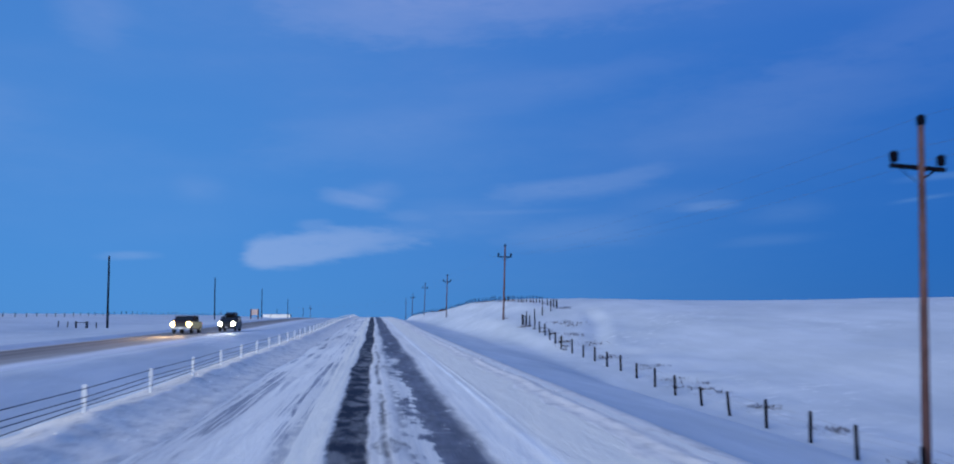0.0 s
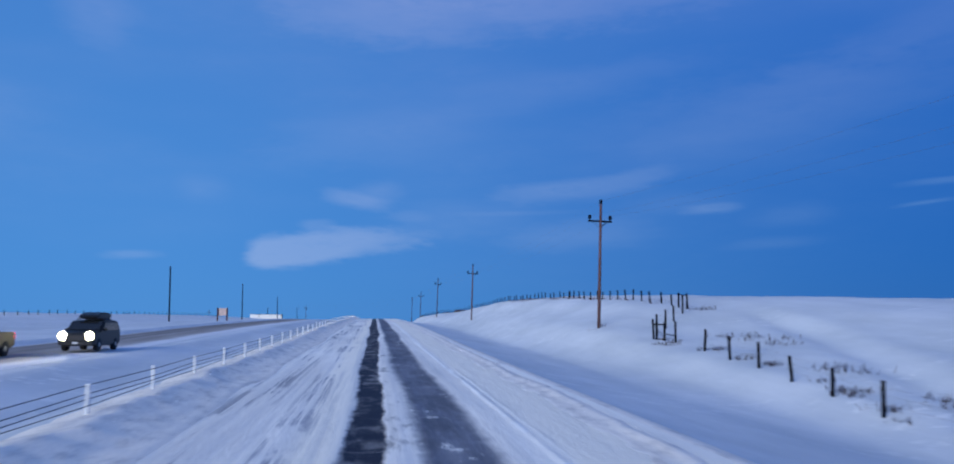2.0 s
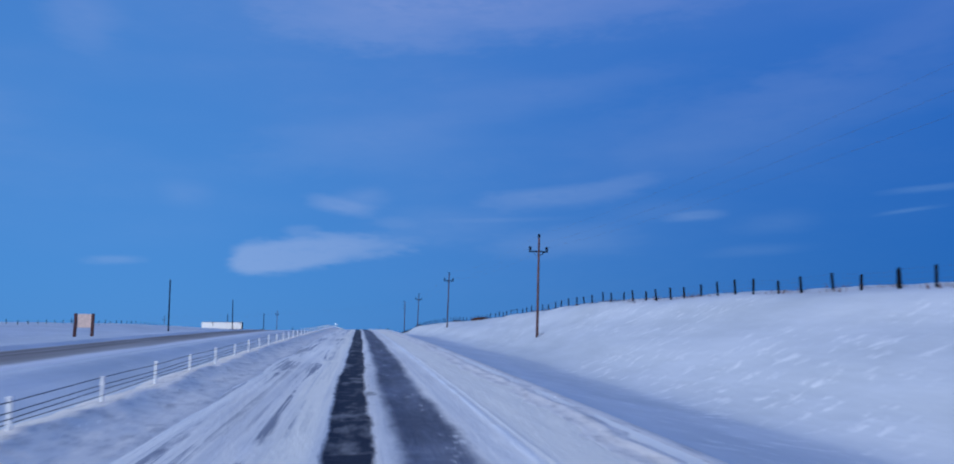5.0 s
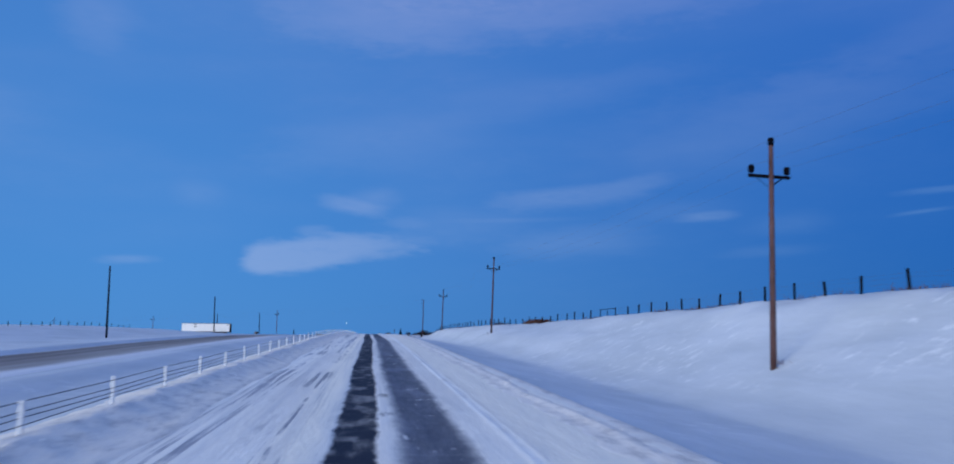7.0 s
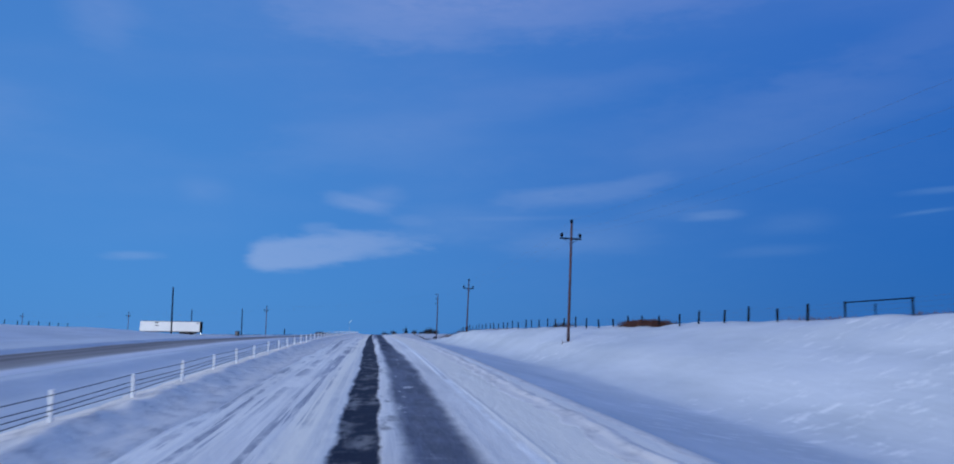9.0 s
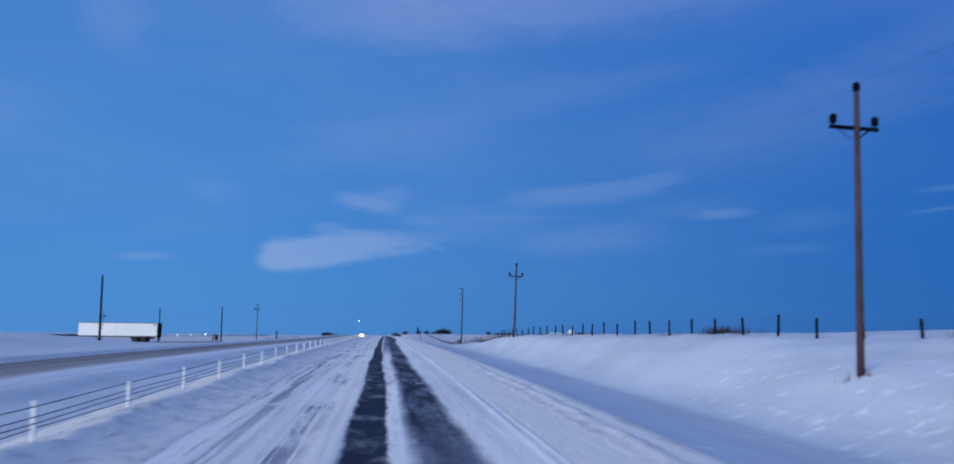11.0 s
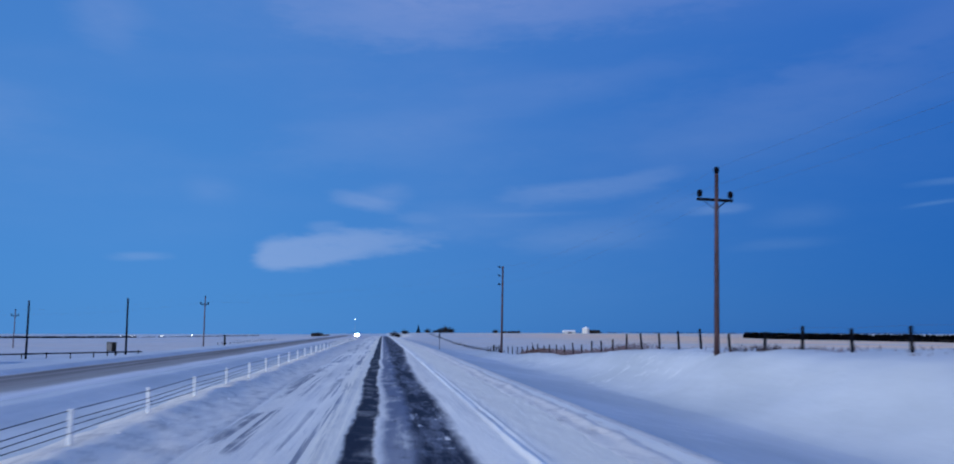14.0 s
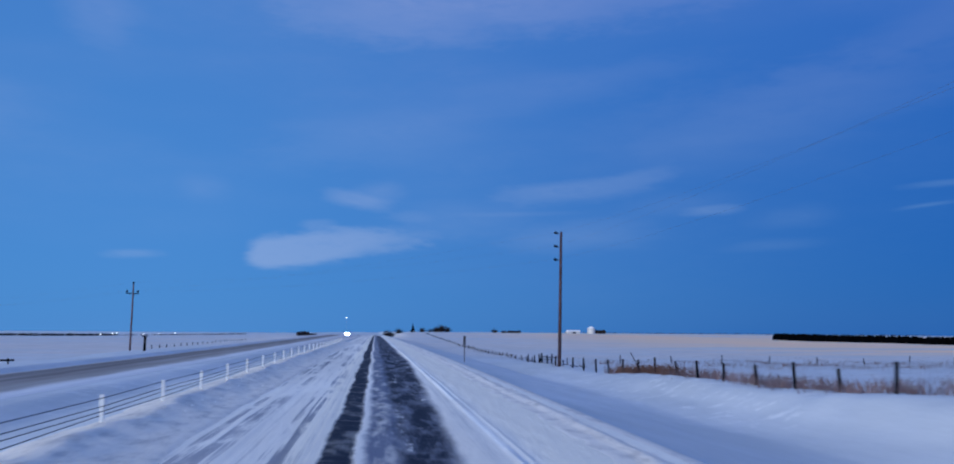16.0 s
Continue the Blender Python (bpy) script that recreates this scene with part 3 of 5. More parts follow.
# the crest fence swings in towards the poles
fence_x = curve([(-400, 24.5), (300, 24.4), (322, 23.4), (340, 22.0), (360, 20.6), (380, 19.5), (400, 18.7), (415, 18.4), (450, 18.3), (474, 18.2), (488, 17.9), (600, 17.9)])
lines_of_land = (
    (-3500, curve([(-400, 4), (300, 5), (700, 1), (2000, -4), (4500, -6)])),
    (-400, curve([(-400, 0), (200, 6.5), (400, 8.0), (600, 3.8), (1100, 1.8), (2000, -2), (4500, -3)])),
    (-110, curve([(-400, -4), (60, 1.5), (185, 4.7), (254, 6.2), (400, 8.2), (440, 7.2), (480, 5.0), (600, 4.4), (1100, 4.6), (2000, 2.5), (4500, 1)])),
    (-60, curve([(-400, -7), (60, 0.2), (185, 4.0), (254, 5.7), (330, 7.0), (400, 8.0), (425, 7.9), (443, 6.2), (460, 5.4), (489, 5.1), (505, 4.4), (600, 4.2), (1000, 5.4), (2000, 2.5), (4500, 1)])),
    (-43, curve([(-400, -8.5), (43, -0.5), (160, 2.7), (250, 4.8), (332, 6.1), (409, 7.2), (428, 7.0), (444, 6.1), (489, 5.0), (515, 4.75), (560, 5.0), (600, 5.2), (780, 6.3), (1000, 5.6), (1600, 3), (4500, 1)])),
    (-36, curve([(-400, -9), (43, -0.8), (160, 2.3), (250, 4.5), (332, 5.8), (409, 6.8), (440, 6.0), (489, 5.5), (541, 5.9), (600, 6.1), (780, 6.5), (1000, 5.7), (1600, 3), (4500, 1)])),
    (-26, lambda y: far_road_z(y) + 0.10),
    (-23.4, lambda y: far_road_z(y) + 0.16),
    (-22.6, lambda y: far_road_z(y) - 0.10),
    (-14.0, lambda y: far_road_z(y) - 0.03),
    (-13.2, lambda y: far_road_z(y) + 0.02),
    (-11.0, lambda y: far_road_z(y) - 0.26),
    (-8.7, lambda y: road_z(y) - 0.48),
    (-7.1, lambda y: road_z(y) - 0.02),
    (-6.0, lambda y: road_z(y) + 0.12),
    (LEFT_EDGE, lambda y: road_z(y) + 0.06),
    (-5.0, lambda y: road_z(y) - 0.15),
    (5.4, lambda y: road_z(y) - 0.15),
    (RIGHT_EDGE, lambda y: road_z(y) - 0.03),
    (6.9, lambda y: road_z(y) - 0.32),
    (8.9, lambda y: road_z(y) - 0.68),
    (11.0, lambda y: road_z(y) - 1.02),
    (13.2, ditch_z),
    (15.0, curve([(-400, -11), (40, -3.0), (75, -2.5), (100, -1.2), (142, 1.08), (165, 1.95), (241, 3.85), (326, 5.55), (407, 6.42), (447, 5.95), (488, 5.8), (560, 5.0), (780, 6.3), (1000, 6.4), (1600, 4), (4500, 1.5)])),
    (17.5, toe_z),
    (20.5, lambda y: 0.57 * toe_z(y) + 0.43 * brow_z(y) + brow_rise(y)),
    (24.5, brow_z),
    (34, curve([(-400, -9), (40, -1.9), (78, -0.3), (110, 2.2), (140, 4.6), (164, 6.3), (180, 6.97), (193, 7.6), (215, 8.25), (245, 8.8), (300, 8.4), (340, 8.65), (388, 8.55), (398, 8.6), (405, 8.5), (413, 7.9), (447, 6.0), (496, 5.0), (560, 4.7), (780, 6.4), (1000, 8.2), (1600, 7), (4500, 4)])),
    (65, curve([(-400, -4), (40, 1.5), (100, 4.3), (150, 5.95), (200, 6.95), (260, 8.05), (350, 8.65), (400, 8.75), (430, 7.2), (480, 5.2), (560, 4.7), (780, 6.2), (1000, 8.2), (1600, 8), (4500, 5)])),
    (140, curve([(-400, 1), (40, 4.6), (120, 6.3), (200, 7.3), (260, 7.8), (350, 7.9), (450, 5.8), (560, 4.8), (780, 6.2), (1000, 8.2), (1600, 8), (4500, 5)])),
    (330, curve([(-400, 5), (40, 6.8), (200, 8.2), (300, 8), (450, 6.0), (600, 4.4), (780, 4.6), (1000, 7.6), (1600, 8), (4500, 5)])),
    (3500, curve([(-400, 9), (300, 8), (600, 4), (1500, 6.5), (4500, 5)])),
)
LAND_X = np.array([x for x, _ in lines_of_land])


def land(x, y):
    """Height of the snow at x, y: blended between the lines beside the road, with drifts on it."""
    x, y = np.broadcast_arrays(np.asarray(x, float), np.asarray(y, float))
    zs = np.stack([np.asarray(c(y)) for _, c in lines_of_land])
    i = np.clip(np.searchsorted(LAND_X, x, "right") - 1, 0, len(LAND_X) - 2)
    t = np.clip((x - LAND_X[i]) / (LAND_X[i + 1] - LAND_X[i]), 0, 1)
    pick = lambda k: np.take_along_axis(zs, np.clip(k, 0, len(LAND_X) - 1)[None], 0)[0]
    z0, z1 = pick(i), pick(i + 1)
    # slopes of the neighbours round the corners off, without overshoot
    x0, x1 = LAND_X[i], LAND_X[i + 1]
    s = (z1 - z0) / (x1 - x0)
    sa = np.where(i > 0, (z0 - pick(i - 1)) / (x0 - LAND_X[np.clip(i - 1, 0, None)] + 1e-9), s)
    sb = np.where(i < len(LAND_X) - 2, (pick(i + 2) - z1) / (LAND_X[np.clip(i + 2, None, len(LAND_X) - 1)] - x1 + 1e-9), s)
    d0 = np.where(sa * s > 0, 2 * sa * s / (sa + s + np.where(s >= 0, 1e-9, -1e-9)), 0)
    d1 = np.where(sb * s > 0, 2 * sb * s / (sb + s + np.where(s >= 0, 1e-9, -1e-9)), 0)
    h = x1 - x0
    z = (1 + 2 * t) * (1 - t) ** 2 * z0 + t * (1 - t) ** 2 * h * d0 + t * t * (3 - 2 * t) * z1 + t * t * (t - 1) * h * d1
    away = np.clip(np.maximum(x - 9.0, -27.0 - x) / 6.0, 0, 1)
    away = np.maximum(away, 0.25 * np.clip((np.abs(x + 9.6) < 3.0) * 1.0, 0, 1))
    drift = 0.16 * ripple(x, y, 9, 17, 1) + 0.07 * ripple(x, y, 3.4, 6.5, 2) + 0.02 * ripple(x, y, 1.6, 2.4, 3) + 0.03 * ripple(x, y, 1.3, 4.2, 4)
    crest = np.clip(1 - np.abs(x - fence_x(y) - 2.0) / 7.0, 0, 1) * np.clip((y - 150) / 20, 0, 1) * np.clip((520 - y) / 40, 0, 1)
    crest = np.maximum(crest, np.clip(1 - np.abs(x - 19.5) / 4.5, 0, 1) * np.clip((y - 45) / 20, 0, 1) * np.clip((158 - y) / 12, 0, 1))
    humps = 0.09 * ripple(x, y, 1.7, 2.3, 5) + 0.06 * ripple(x, y, 0.9, 1.3, 6)
    # a wind-scooped hollow with sharp lips runs down behind the fence corner
    off = x - np.interp(y, (108, 115, 123, 129, 135, 142, 150), (18.6, 20.2, 22.5, 24.0, 25.7, 26.9, 28.2))
    on = np.clip((y - 106) / 12, 0, 1) * np.clip((152 - y) / 9, 0, 1)
    hollow = -0.34 * np.exp(-((off + 0.3) / 1.0) ** 2) + 0.09 * np.exp(-((off - 1.4) / 0.6) ** 2)
    return z + away * drift + np.clip(crest * 1.6, 0, 1) * humps + on * hollow


def spread(near_lo, near_hi, step, far_lo, far_hi, grow=1.12):
    """Grid lines: even in the near stretch, widening to the far ends."""
    out = list(np.arange(near_lo, near_hi + step / 2, step))
    s = step
    while out[-1] < far_hi:
        s *= grow
        out.append(min(out[-1] + s, far_hi))
    s = step
    while out[0] > far_lo:
        s *= grow
        out.insert(0, max(out[0] - s, far_lo))
    return np.array(out)


gx = np.unique(np.round(np.concatenate([spread(-30, 36, 0.55, -3400, 3400), [-23.4, -22.6, -14.0, -13.2, -11.0, -8.7, -7.1, -6.0, -5.3, -5.0, 5.4, 5.75, 6.9, 8.9, 11.0, 13.2]]), 3))
gy = spread(20, 560, 0.65, -390, 4400, 1.06)
GX, GY = np.meshgrid(gx, gy)
sheet("ground", gx, gy, land(GX, GY), SNOW, "snow-covered prairie with wind-drifted slopes and ditches", category="snow field")


def grooves(x, y):
    """Packed snow between and beside the wheel tracks."""
    w = x + 0.12 * ripple(x * 0, y, 9, 14, 5) + 0.10 * ripple(x, y, 0.9, 1.6, 6)
    cut = np.exp(-((w + 0.24) / 0.42) ** 4) + np.exp(-((w - 1.42) / 0.55) ** 4)
    on = 0.5 + 0.5 * np.clip((y - 330) / 60, 0, 1)
    lip, w = 0, x + 0.05 * ripple(x * 0, y, 9, 24, 5) - 0.24 * np.clip((382 - y) / 16, 0, 1)
    for at, tall, wide, seed in ((2.66, 0.065, 0.085, 7), (2.90, 0.035, 0.05, 27), (1.75, 0.016, 0.06, 37)):
        lip = lip + tall * np.exp(-((w - at) / wide) ** 2) * (0.55 + 0.45 * ripple(x * 0, y, 9, 5 + at, seed))
    lip = on * (lip + 0.012 * np.clip((w - 2.3) / 0.3, 0, 1) * ripple(x, y, 0.22, 0.5, 47) * np.clip((4.0 - w) / 0.6, 0, 1))
    return 0.028 * (1 - np.clip(cut, 0, 1)) + lip + 0.010 * ripple(x, y, 0.35, 2.2, 8)


rx, ry = np.concatenate([np.arange(-5.6, 2.2, 0.14), np.arange(2.24, 3.3, 0.04), np.arange(3.3, 5.75, 0.12)]), spread(30, 560, 0.45, -60, 1500, 1.05)
RX, RY = np.meshgrid(rx, ry)
sheet("road", rx, ry, road_z(RY) + grooves(RX, RY) - 0.02 * (RX - 0.7) ** 2 / 20, ROAD, "snow-packed highway with two bared dark wheel tracks", category="road")
fx, fy = np.arange(-22.8, -13.79, 0.45), spread(40, 560, 1.2, -60, 1500, 1.05)
FX, FY = np.meshgrid(fx, fy)
sheet("road_opposite", fx, fy, far_road_z(FY) + 0.02 * ripple(FX, FY, 1.2, 6, 9) - 0.14 * np.clip((np.abs(FX + 18.3) - 3.6) / 0.9, 0, 1), FAR_ROAD, "damp brownish carriageway with snow blown along its edges", category="road")


def ploughed(name, lo, hi, step, shape, label):
    bx, by = np.arange(lo, hi + step / 2, step), np.arange(34, 560, 0.17)
    BX, BY = np.meshgrid(bx, by)
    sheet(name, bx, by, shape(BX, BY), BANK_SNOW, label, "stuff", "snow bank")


def left_bank(x, y):
    """A ramp of pushed-up snow from the lane's edge to a scalloped brow below the barrier."""
    brow = -5.45 + 0.16 * ripple(x * 0, y, 9, 2.2, 11) + 0.12 * ripple(x * 0, y, 9, 0.8, 19)
    foot = -3.75 + 0.20 * ripple(x * 0, y, 9, 5.5, 16)
    up = np.clip((foot - x) / (foot - brow), 0, 1)
    high = 0.25 + 0.04 * ripple(x * 0, y, 9, 2.9, 12) + 0.03 * ripple(x * 0, y, 9, 0.7, 20)
    slope = 1.15 * high * up ** 2.1
    rough = (0.020 * ripple(x, y, 0.5, 0.8, 13) + 0.016 * ripple(x, y, 0.22, 0.34, 15)) * np.clip(up * 2, 0, 1)
    back = np.clip((brow - x) / 1.5, 0, 1)
    top = land(x, y) - road_z(y)
    under = -0.06 * np.clip((x - foot + 0.25) / 0.3, 0, 1)
    return road_z(y) + 0.035 + under + (slope + rough) * (1 - back) + back * (top - 0.065)


def right_bank(x, y):
    """The crumbled brow of the shoulder, above the fall to the ditch."""
    brow = 5.10 + 0.12 * ripple(x * 0, y, 9, 4.0, 21) + 0.08 * ripple(x * 0, y, 9, 1.1, 25)
    later = np.clip((y - 180) / 60, 0, 1)
    broken = np.clip(0.2 + 1.0 * ripple(x, y, 0.5, 0.9, 26), 0, 1) * np.clip(0.5 + 0.9 * ripple(x * 0, y, 9, 7.0, 30), 0.1, 1) * (0.3 + 0.7 * later)
    chunks = broken * np.exp(-((x - brow - 0.15) / 0.38) ** 4) * (0.02 + 0.035 * ripple(x, y, 0.30, 0.42, 23) + 0.03 * ripple(x, y, 0.16, 0.24, 28))
    chunks = chunks + (0.045 + 0.02 * ripple(x * 0, y, 9, 2.1, 31)) * np.exp(-((x - brow) / 0.14) ** 2)
    edge = brow - 0.62 + 0.16 * ripple(x, y, 0.5, 0.7, 24)
    under = 0.035 - 0.075 * np.clip((edge - x) / 0.25, 0, 1)
    drop = np.clip((x - brow - 0.1) / 1.2, 0, 1)
    base = road_z(y) + under - 0.02 * (x - 0.7) ** 2 / 20
    down = np.where(x > 6.5, land(x, y) - 0.10, np.maximum(land(x, y) + 0.015, road_z(y) - 0.33))
    w = drop * drop * (3 - 2 * drop)
    return base * (1 - w) + down * w + chunks * (1 - w)


ploughed("snow_bank", -7.1, -3.4, 0.11, left_bank, "lumpy ploughed snow windrow along the cable barrier")
ploughed("snow_bank", 3.9, 6.7, 0.11, right_bank, "low crumbled snow lip at the shoulder")


def ground_z(x, y):
    return float(land(x, y))


def clods(lo, hi, count, shape, label, seed):
    """Small broken lumps of ploughed snow, in one mesh."""
    rng = np.random.default_rng(seed)
    bm = bmesh.new()
    bmesh.ops.create_icosphere(bm, subdivisions=1, radius=1)
    ball = np.array([v.co[:] for v in bm.verts])
    tris = np.array([[v.index for v in f.verts] for f in bm.faces])
    bm.free()
    x = rng.normal((lo + hi) / 2, (hi - lo) / 4, count)
    y = 40 + 430 * rng.random(count) ** 1.15
    x = x + 0.15 * np.sin(y * 0.9)
    r = 0.010 + 0.038 * rng.random(count) ** 4
    z = shape(x, y) + r * 0.05
    v = ball[None] * (r[:, None] * rng.uniform(0.6, 1.3, (count, 3)) * np.array([1, 1, 0.6]))[:, None, :] * rng.uniform(0.75, 1.25, (count, len(ball), 1)) + np.stack([x, y, z], 1)[:, None, :]
    me = bpy.data.meshes.new("snow_clods")
    me.from_pydata(v.reshape(-1, 3).tolist(), [], (tris[None] + np.arange(count)[:, None, None] * len(ball)).reshape(-1, 3).tolist())
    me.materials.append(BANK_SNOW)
    tagged(new("snow_clods", me), label, "snow clods", kind="stuff")


clods(-6.0, -4.4, 700, left_bank, "broken clods of ploughed snow below the cable barrier", 1)
clods(4.9, 5.9, 420, right_bank, "crumbled snow clods along the shoulder edge", 2)


# ---- cable barrier ----


def cable_barrier():
    t = thing("cable_barrier", (-5.95, 44, ground_z(-5.95, 44)), "high-tension cable barrier with white posts in the snowy median", "cable barrier")
    inv = t.matrix_basis.inverted()
    bm = bmesh.new()
    box(bm, (-0.045, -0.03, -0.3), (0.05, 0.03, 0.70), 0.008)
    box(bm, (-0.06, -0.04, 0.70), (0.06, 0.04, 0.745), 0.012)
    box(bm, (-0.055, -0.034, 0.52), (0.055, 0.034, 0.61), 0.003)
    first = part("barrier_post", bm, POST_WHITE, t)
    ys = [45.53 + 5.21 * k for k in range(43)] + [269.5 + 5.37 * k for k in range(12)] + [333.9 + 5.31 * k for k in range(44)]
    for k, y in enumerate(ys):
        lean = pose(0, 0, 0, 1.5 * math.sin(k * 2.3), 1.2 * math.sin(k * 1.7), 0)
        m = inv @ Matrix.Translation((-5.95 + 0.02 * math.sin(k * 1.3), y, ground_z(-5.95, y) + 0.03 * math.sin(k * 3.1))) @ lean
        if k == 0:
            first.matrix_basis = m
        else:
            share("barrier_post", first.data, t, m)
    for h in (0.28, 0.39, 0.50, 0.68):
        pts = [inv @ Vector((-5.95 + (0.055 if k % 2 else -0.055) * (1 if h > 0.35 else -1) * 0.9, y, ground_z(-5.95, y) + h)) for k, y in enumerate(ys)]
        part("cable", line(bmesh.new(), pts, 0.011, 5), CABLE, t, "taut dark steel cable")


cable_barrier()

# ---- utility poles and wires ----


def insulator(h=0.42, r=0.165):
    bm = bmesh.new()
    pin = h - 0.42
    lathe(bm, [(0.02, 0), (0.03, 0.06 + pin), (r * 0.7, 0.07 + pin), (r * 0.95, 0.13 + pin), (r * 0.8, 0.16 + pin), (r, 0.22 + pin), (r * 0.85, 0.26 + pin), (r, 0.32 + pin), (r * 0.6, h), (0.02, h + 0.02)], 10)
    return bm


def arm_pole(at, arm_h, turn, label, lean=0.0, wood=None):
    """A wooden pole with one crossarm, two braces and three dark insulators. Returns the tops for the wires."""
    t = thing("utility_pole", at, label, "utility pole", "power line poles", turn=turn, lean=lean)
    top = arm_h + 1.15
    part("shaft", rod(bmesh.new(), (0, 0, -0.6), (0, 0, top), 0.145, 0.10, 12), wood or POLE_WOOD, t, smooth=True)
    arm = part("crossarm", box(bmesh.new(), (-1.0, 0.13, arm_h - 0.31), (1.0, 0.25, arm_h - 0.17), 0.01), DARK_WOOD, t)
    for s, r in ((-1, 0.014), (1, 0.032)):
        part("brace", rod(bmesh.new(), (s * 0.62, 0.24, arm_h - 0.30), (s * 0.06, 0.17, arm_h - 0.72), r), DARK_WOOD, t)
    for x, y, z in ((-0.86, 0.19, arm_h - 0.17), (0.86, 0.19, arm_h - 0.17), (0, 0, top - 0.06)):
        o = part("insulator", insulator(0.42, 0.15), PORCELAIN, t, "dark glazed insulator", True)
        o.location = (x, y, z)
    m = t.matrix_basis
    return [m @ Vector(p) for p in ((-0.86, 0.19, arm_h + 0.20), (0, 0, top + 0.30), (0.86, 0.19, arm_h + 0.20))]


def side_pole(at, high, label):
    """A tall pole whose three insulators stand off one side."""
    t = thing("utility_pole", at, label, "utility pole", "power line poles", lean=1.0)
    part("shaft", rod(bmesh.new(), (0, 0, -0.6), (0, 0, high), 0.18, 0.12, 12), DARKER_POLE, t, smooth=True)
    ends = []
    for h in (high - 0.15, high - 1.45, high - 2.75):
        b = part("bracket", rod(bmesh.new(), (-0.10, 0, h - 0.05), (-0.32, 0, h), 0.03), DARK_STEEL, t)
        o = part("insulator", insulator(0.42, 0.13), PORCELAIN, b, "dark glazed insulator", True)
        o.matrix_basis = pose(-0.28, 0, h, 0, -80, 0)
        ends.append(t.matrix_basis @ Vector((-0.68, 0, h + 0.06)))
    return ends


def bare_pole(at, high, lean, label):
    t = thing("utility_pole", at, label, "utility pole", "bare poles beyond the road")
    part("shaft", rod(bmesh.new(), (0, 0, -0.6), (math.sin(radians(lean)) * high, 0, high), 0.16, 0.12, 10), GREY_WOOD, t, smooth=True)
    part("cap", lathe(bmesh.new(), [(0.13, 0), (0.13, 0.05), (0.05, 0.16)], 8, (math.sin(radians(lean)) * high, 0, high)), DARK_STEEL, t)


spans = []
for x, y, arm, lean in ((17.5, -15.0, 8.9, 1.8), (17.4, 67.35, 10.15, 3.1), (17.75, 154.8, 8.9, 1.8), (17.55, 241.4, 8.8, 1.5), (17.45, 326.1, 9.6, 1.8), (17.1, 406.6, 8.35, 1.8)):
    spans.append(arm_pole((x, y, ground_z(x, y)), arm, 1.5, "weathered wooden power pole with crossarm and dark insulators", lean, DARKER_POLE if y > 300 else POLE_WOOD))
spans.append(side_pole((17.5, 488.0, ground_z(17.5, 488.0)), 12.9, "tall wooden power pole with three insulators down one side"))
for x, y in ((-36.5, 540.8), (-98.0, 600.0), (-162.0, 660.0)):
    spans.append(arm_pole((x, y, ground_z(x, y)), 8.9, 45, "wooden power pole with crossarm on the snowy field"))


def power_line(k):
    t = thing("power_line", spans[0][k], "thin power line conductor hung from pole to pole", "power line", "power lines")
    inv = t.matrix_basis.inverted()
    for a, b in zip(spans, spans[1:]):
        p, q = a[k], b[k]
        sag = 0.9 if (q - p).length < 100 else 1.4
        pts = [inv @ (p.lerp(q, i / 16) - Vector((0, 0, sag * 4 * (i / 16) * (1 - i / 16)))) for i in range(17)]
        part("span", line(bmesh.new(), pts, 0.0036, 4), CONDUCTOR, t)


for k in range(3):
    power_line(k)

for x, y, high, lean in ((-35.6, 160.5, 9.7, -1.2), (-37.9, 249.8, 10.2, -1.2), (-37.5, 332.4, 10.2, -0.7), (-36.4, 408.8, 8.3, -0.9), (-50.0, 489.1, 8.1, -0.3), (-36.4, 488.8, 8.1, -0.6)):
    bare_pole((x, y, ground_z(x, y)), high, lean, "dark bare wooden pole standing in snow")

# ---- fences ----


def post_mesh(r, h, name="fence_post"):
    bm = bmesh.new()
    lathe(bm, [(r * 1.05, -0.4), (r, 0.1), (r * 0.95, h - 0.04), (r * 0.6, h)], 7)
    me = bpy.data.meshes.new(name)
    bm.to_mesh(me)
    bm.free()
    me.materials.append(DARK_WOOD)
    return me


POST = post_mesh(0.075, 1.12)
THICK_POST = post_mesh(0.085, 1.45, "brace_post")


def wire_fence(places, label, high=1.0, wires=(0.45, 0.75, 1.0), seed=0, mesh=None):
    """Wooden posts at the (x, y) places, with strands of wire between them."""
    x0, y0 = places[0]
    t = thing("wire_fence", (x0, y0, ground_z(x0, y0)), label, "fence")
    inv = t.matrix_basis.inverted()
    rng = random.Random(seed)
    heads = []
    for x, y in places:
        x = float(x) + rng.uniform(-0.12, 0.12)
        z = ground_z(x, y)
        s = rng.uniform(0.86, 1.12) * high
        share("fence_post", mesh or POST, t, inv @ Matrix.Translation((x, y, z)) @ pose(0, 0, 0, rng.uniform(-4, 4), rng.uniform(-4, 4), rng.uniform(0, 360)) @ Matrix.Diagonal((1, 1, s, 1)))
        heads.append(Vector((x, y, z)))
    for h in wires:
        part("wire", line(bmesh.new(), [inv @ (p + Vector((0, 0, h * high))) for p in heads], 0.003, 3), BARBED, t)
    return t


def run(x0, y0, x1, y1, step):
    n = max(1, round(math.hypot(x1 - x0, y1 - y0) / step))
    return [(x0 + (x1 - x0) * k / n, y0 + (y1 - y0) * k / n) for k in range(n + 1)]


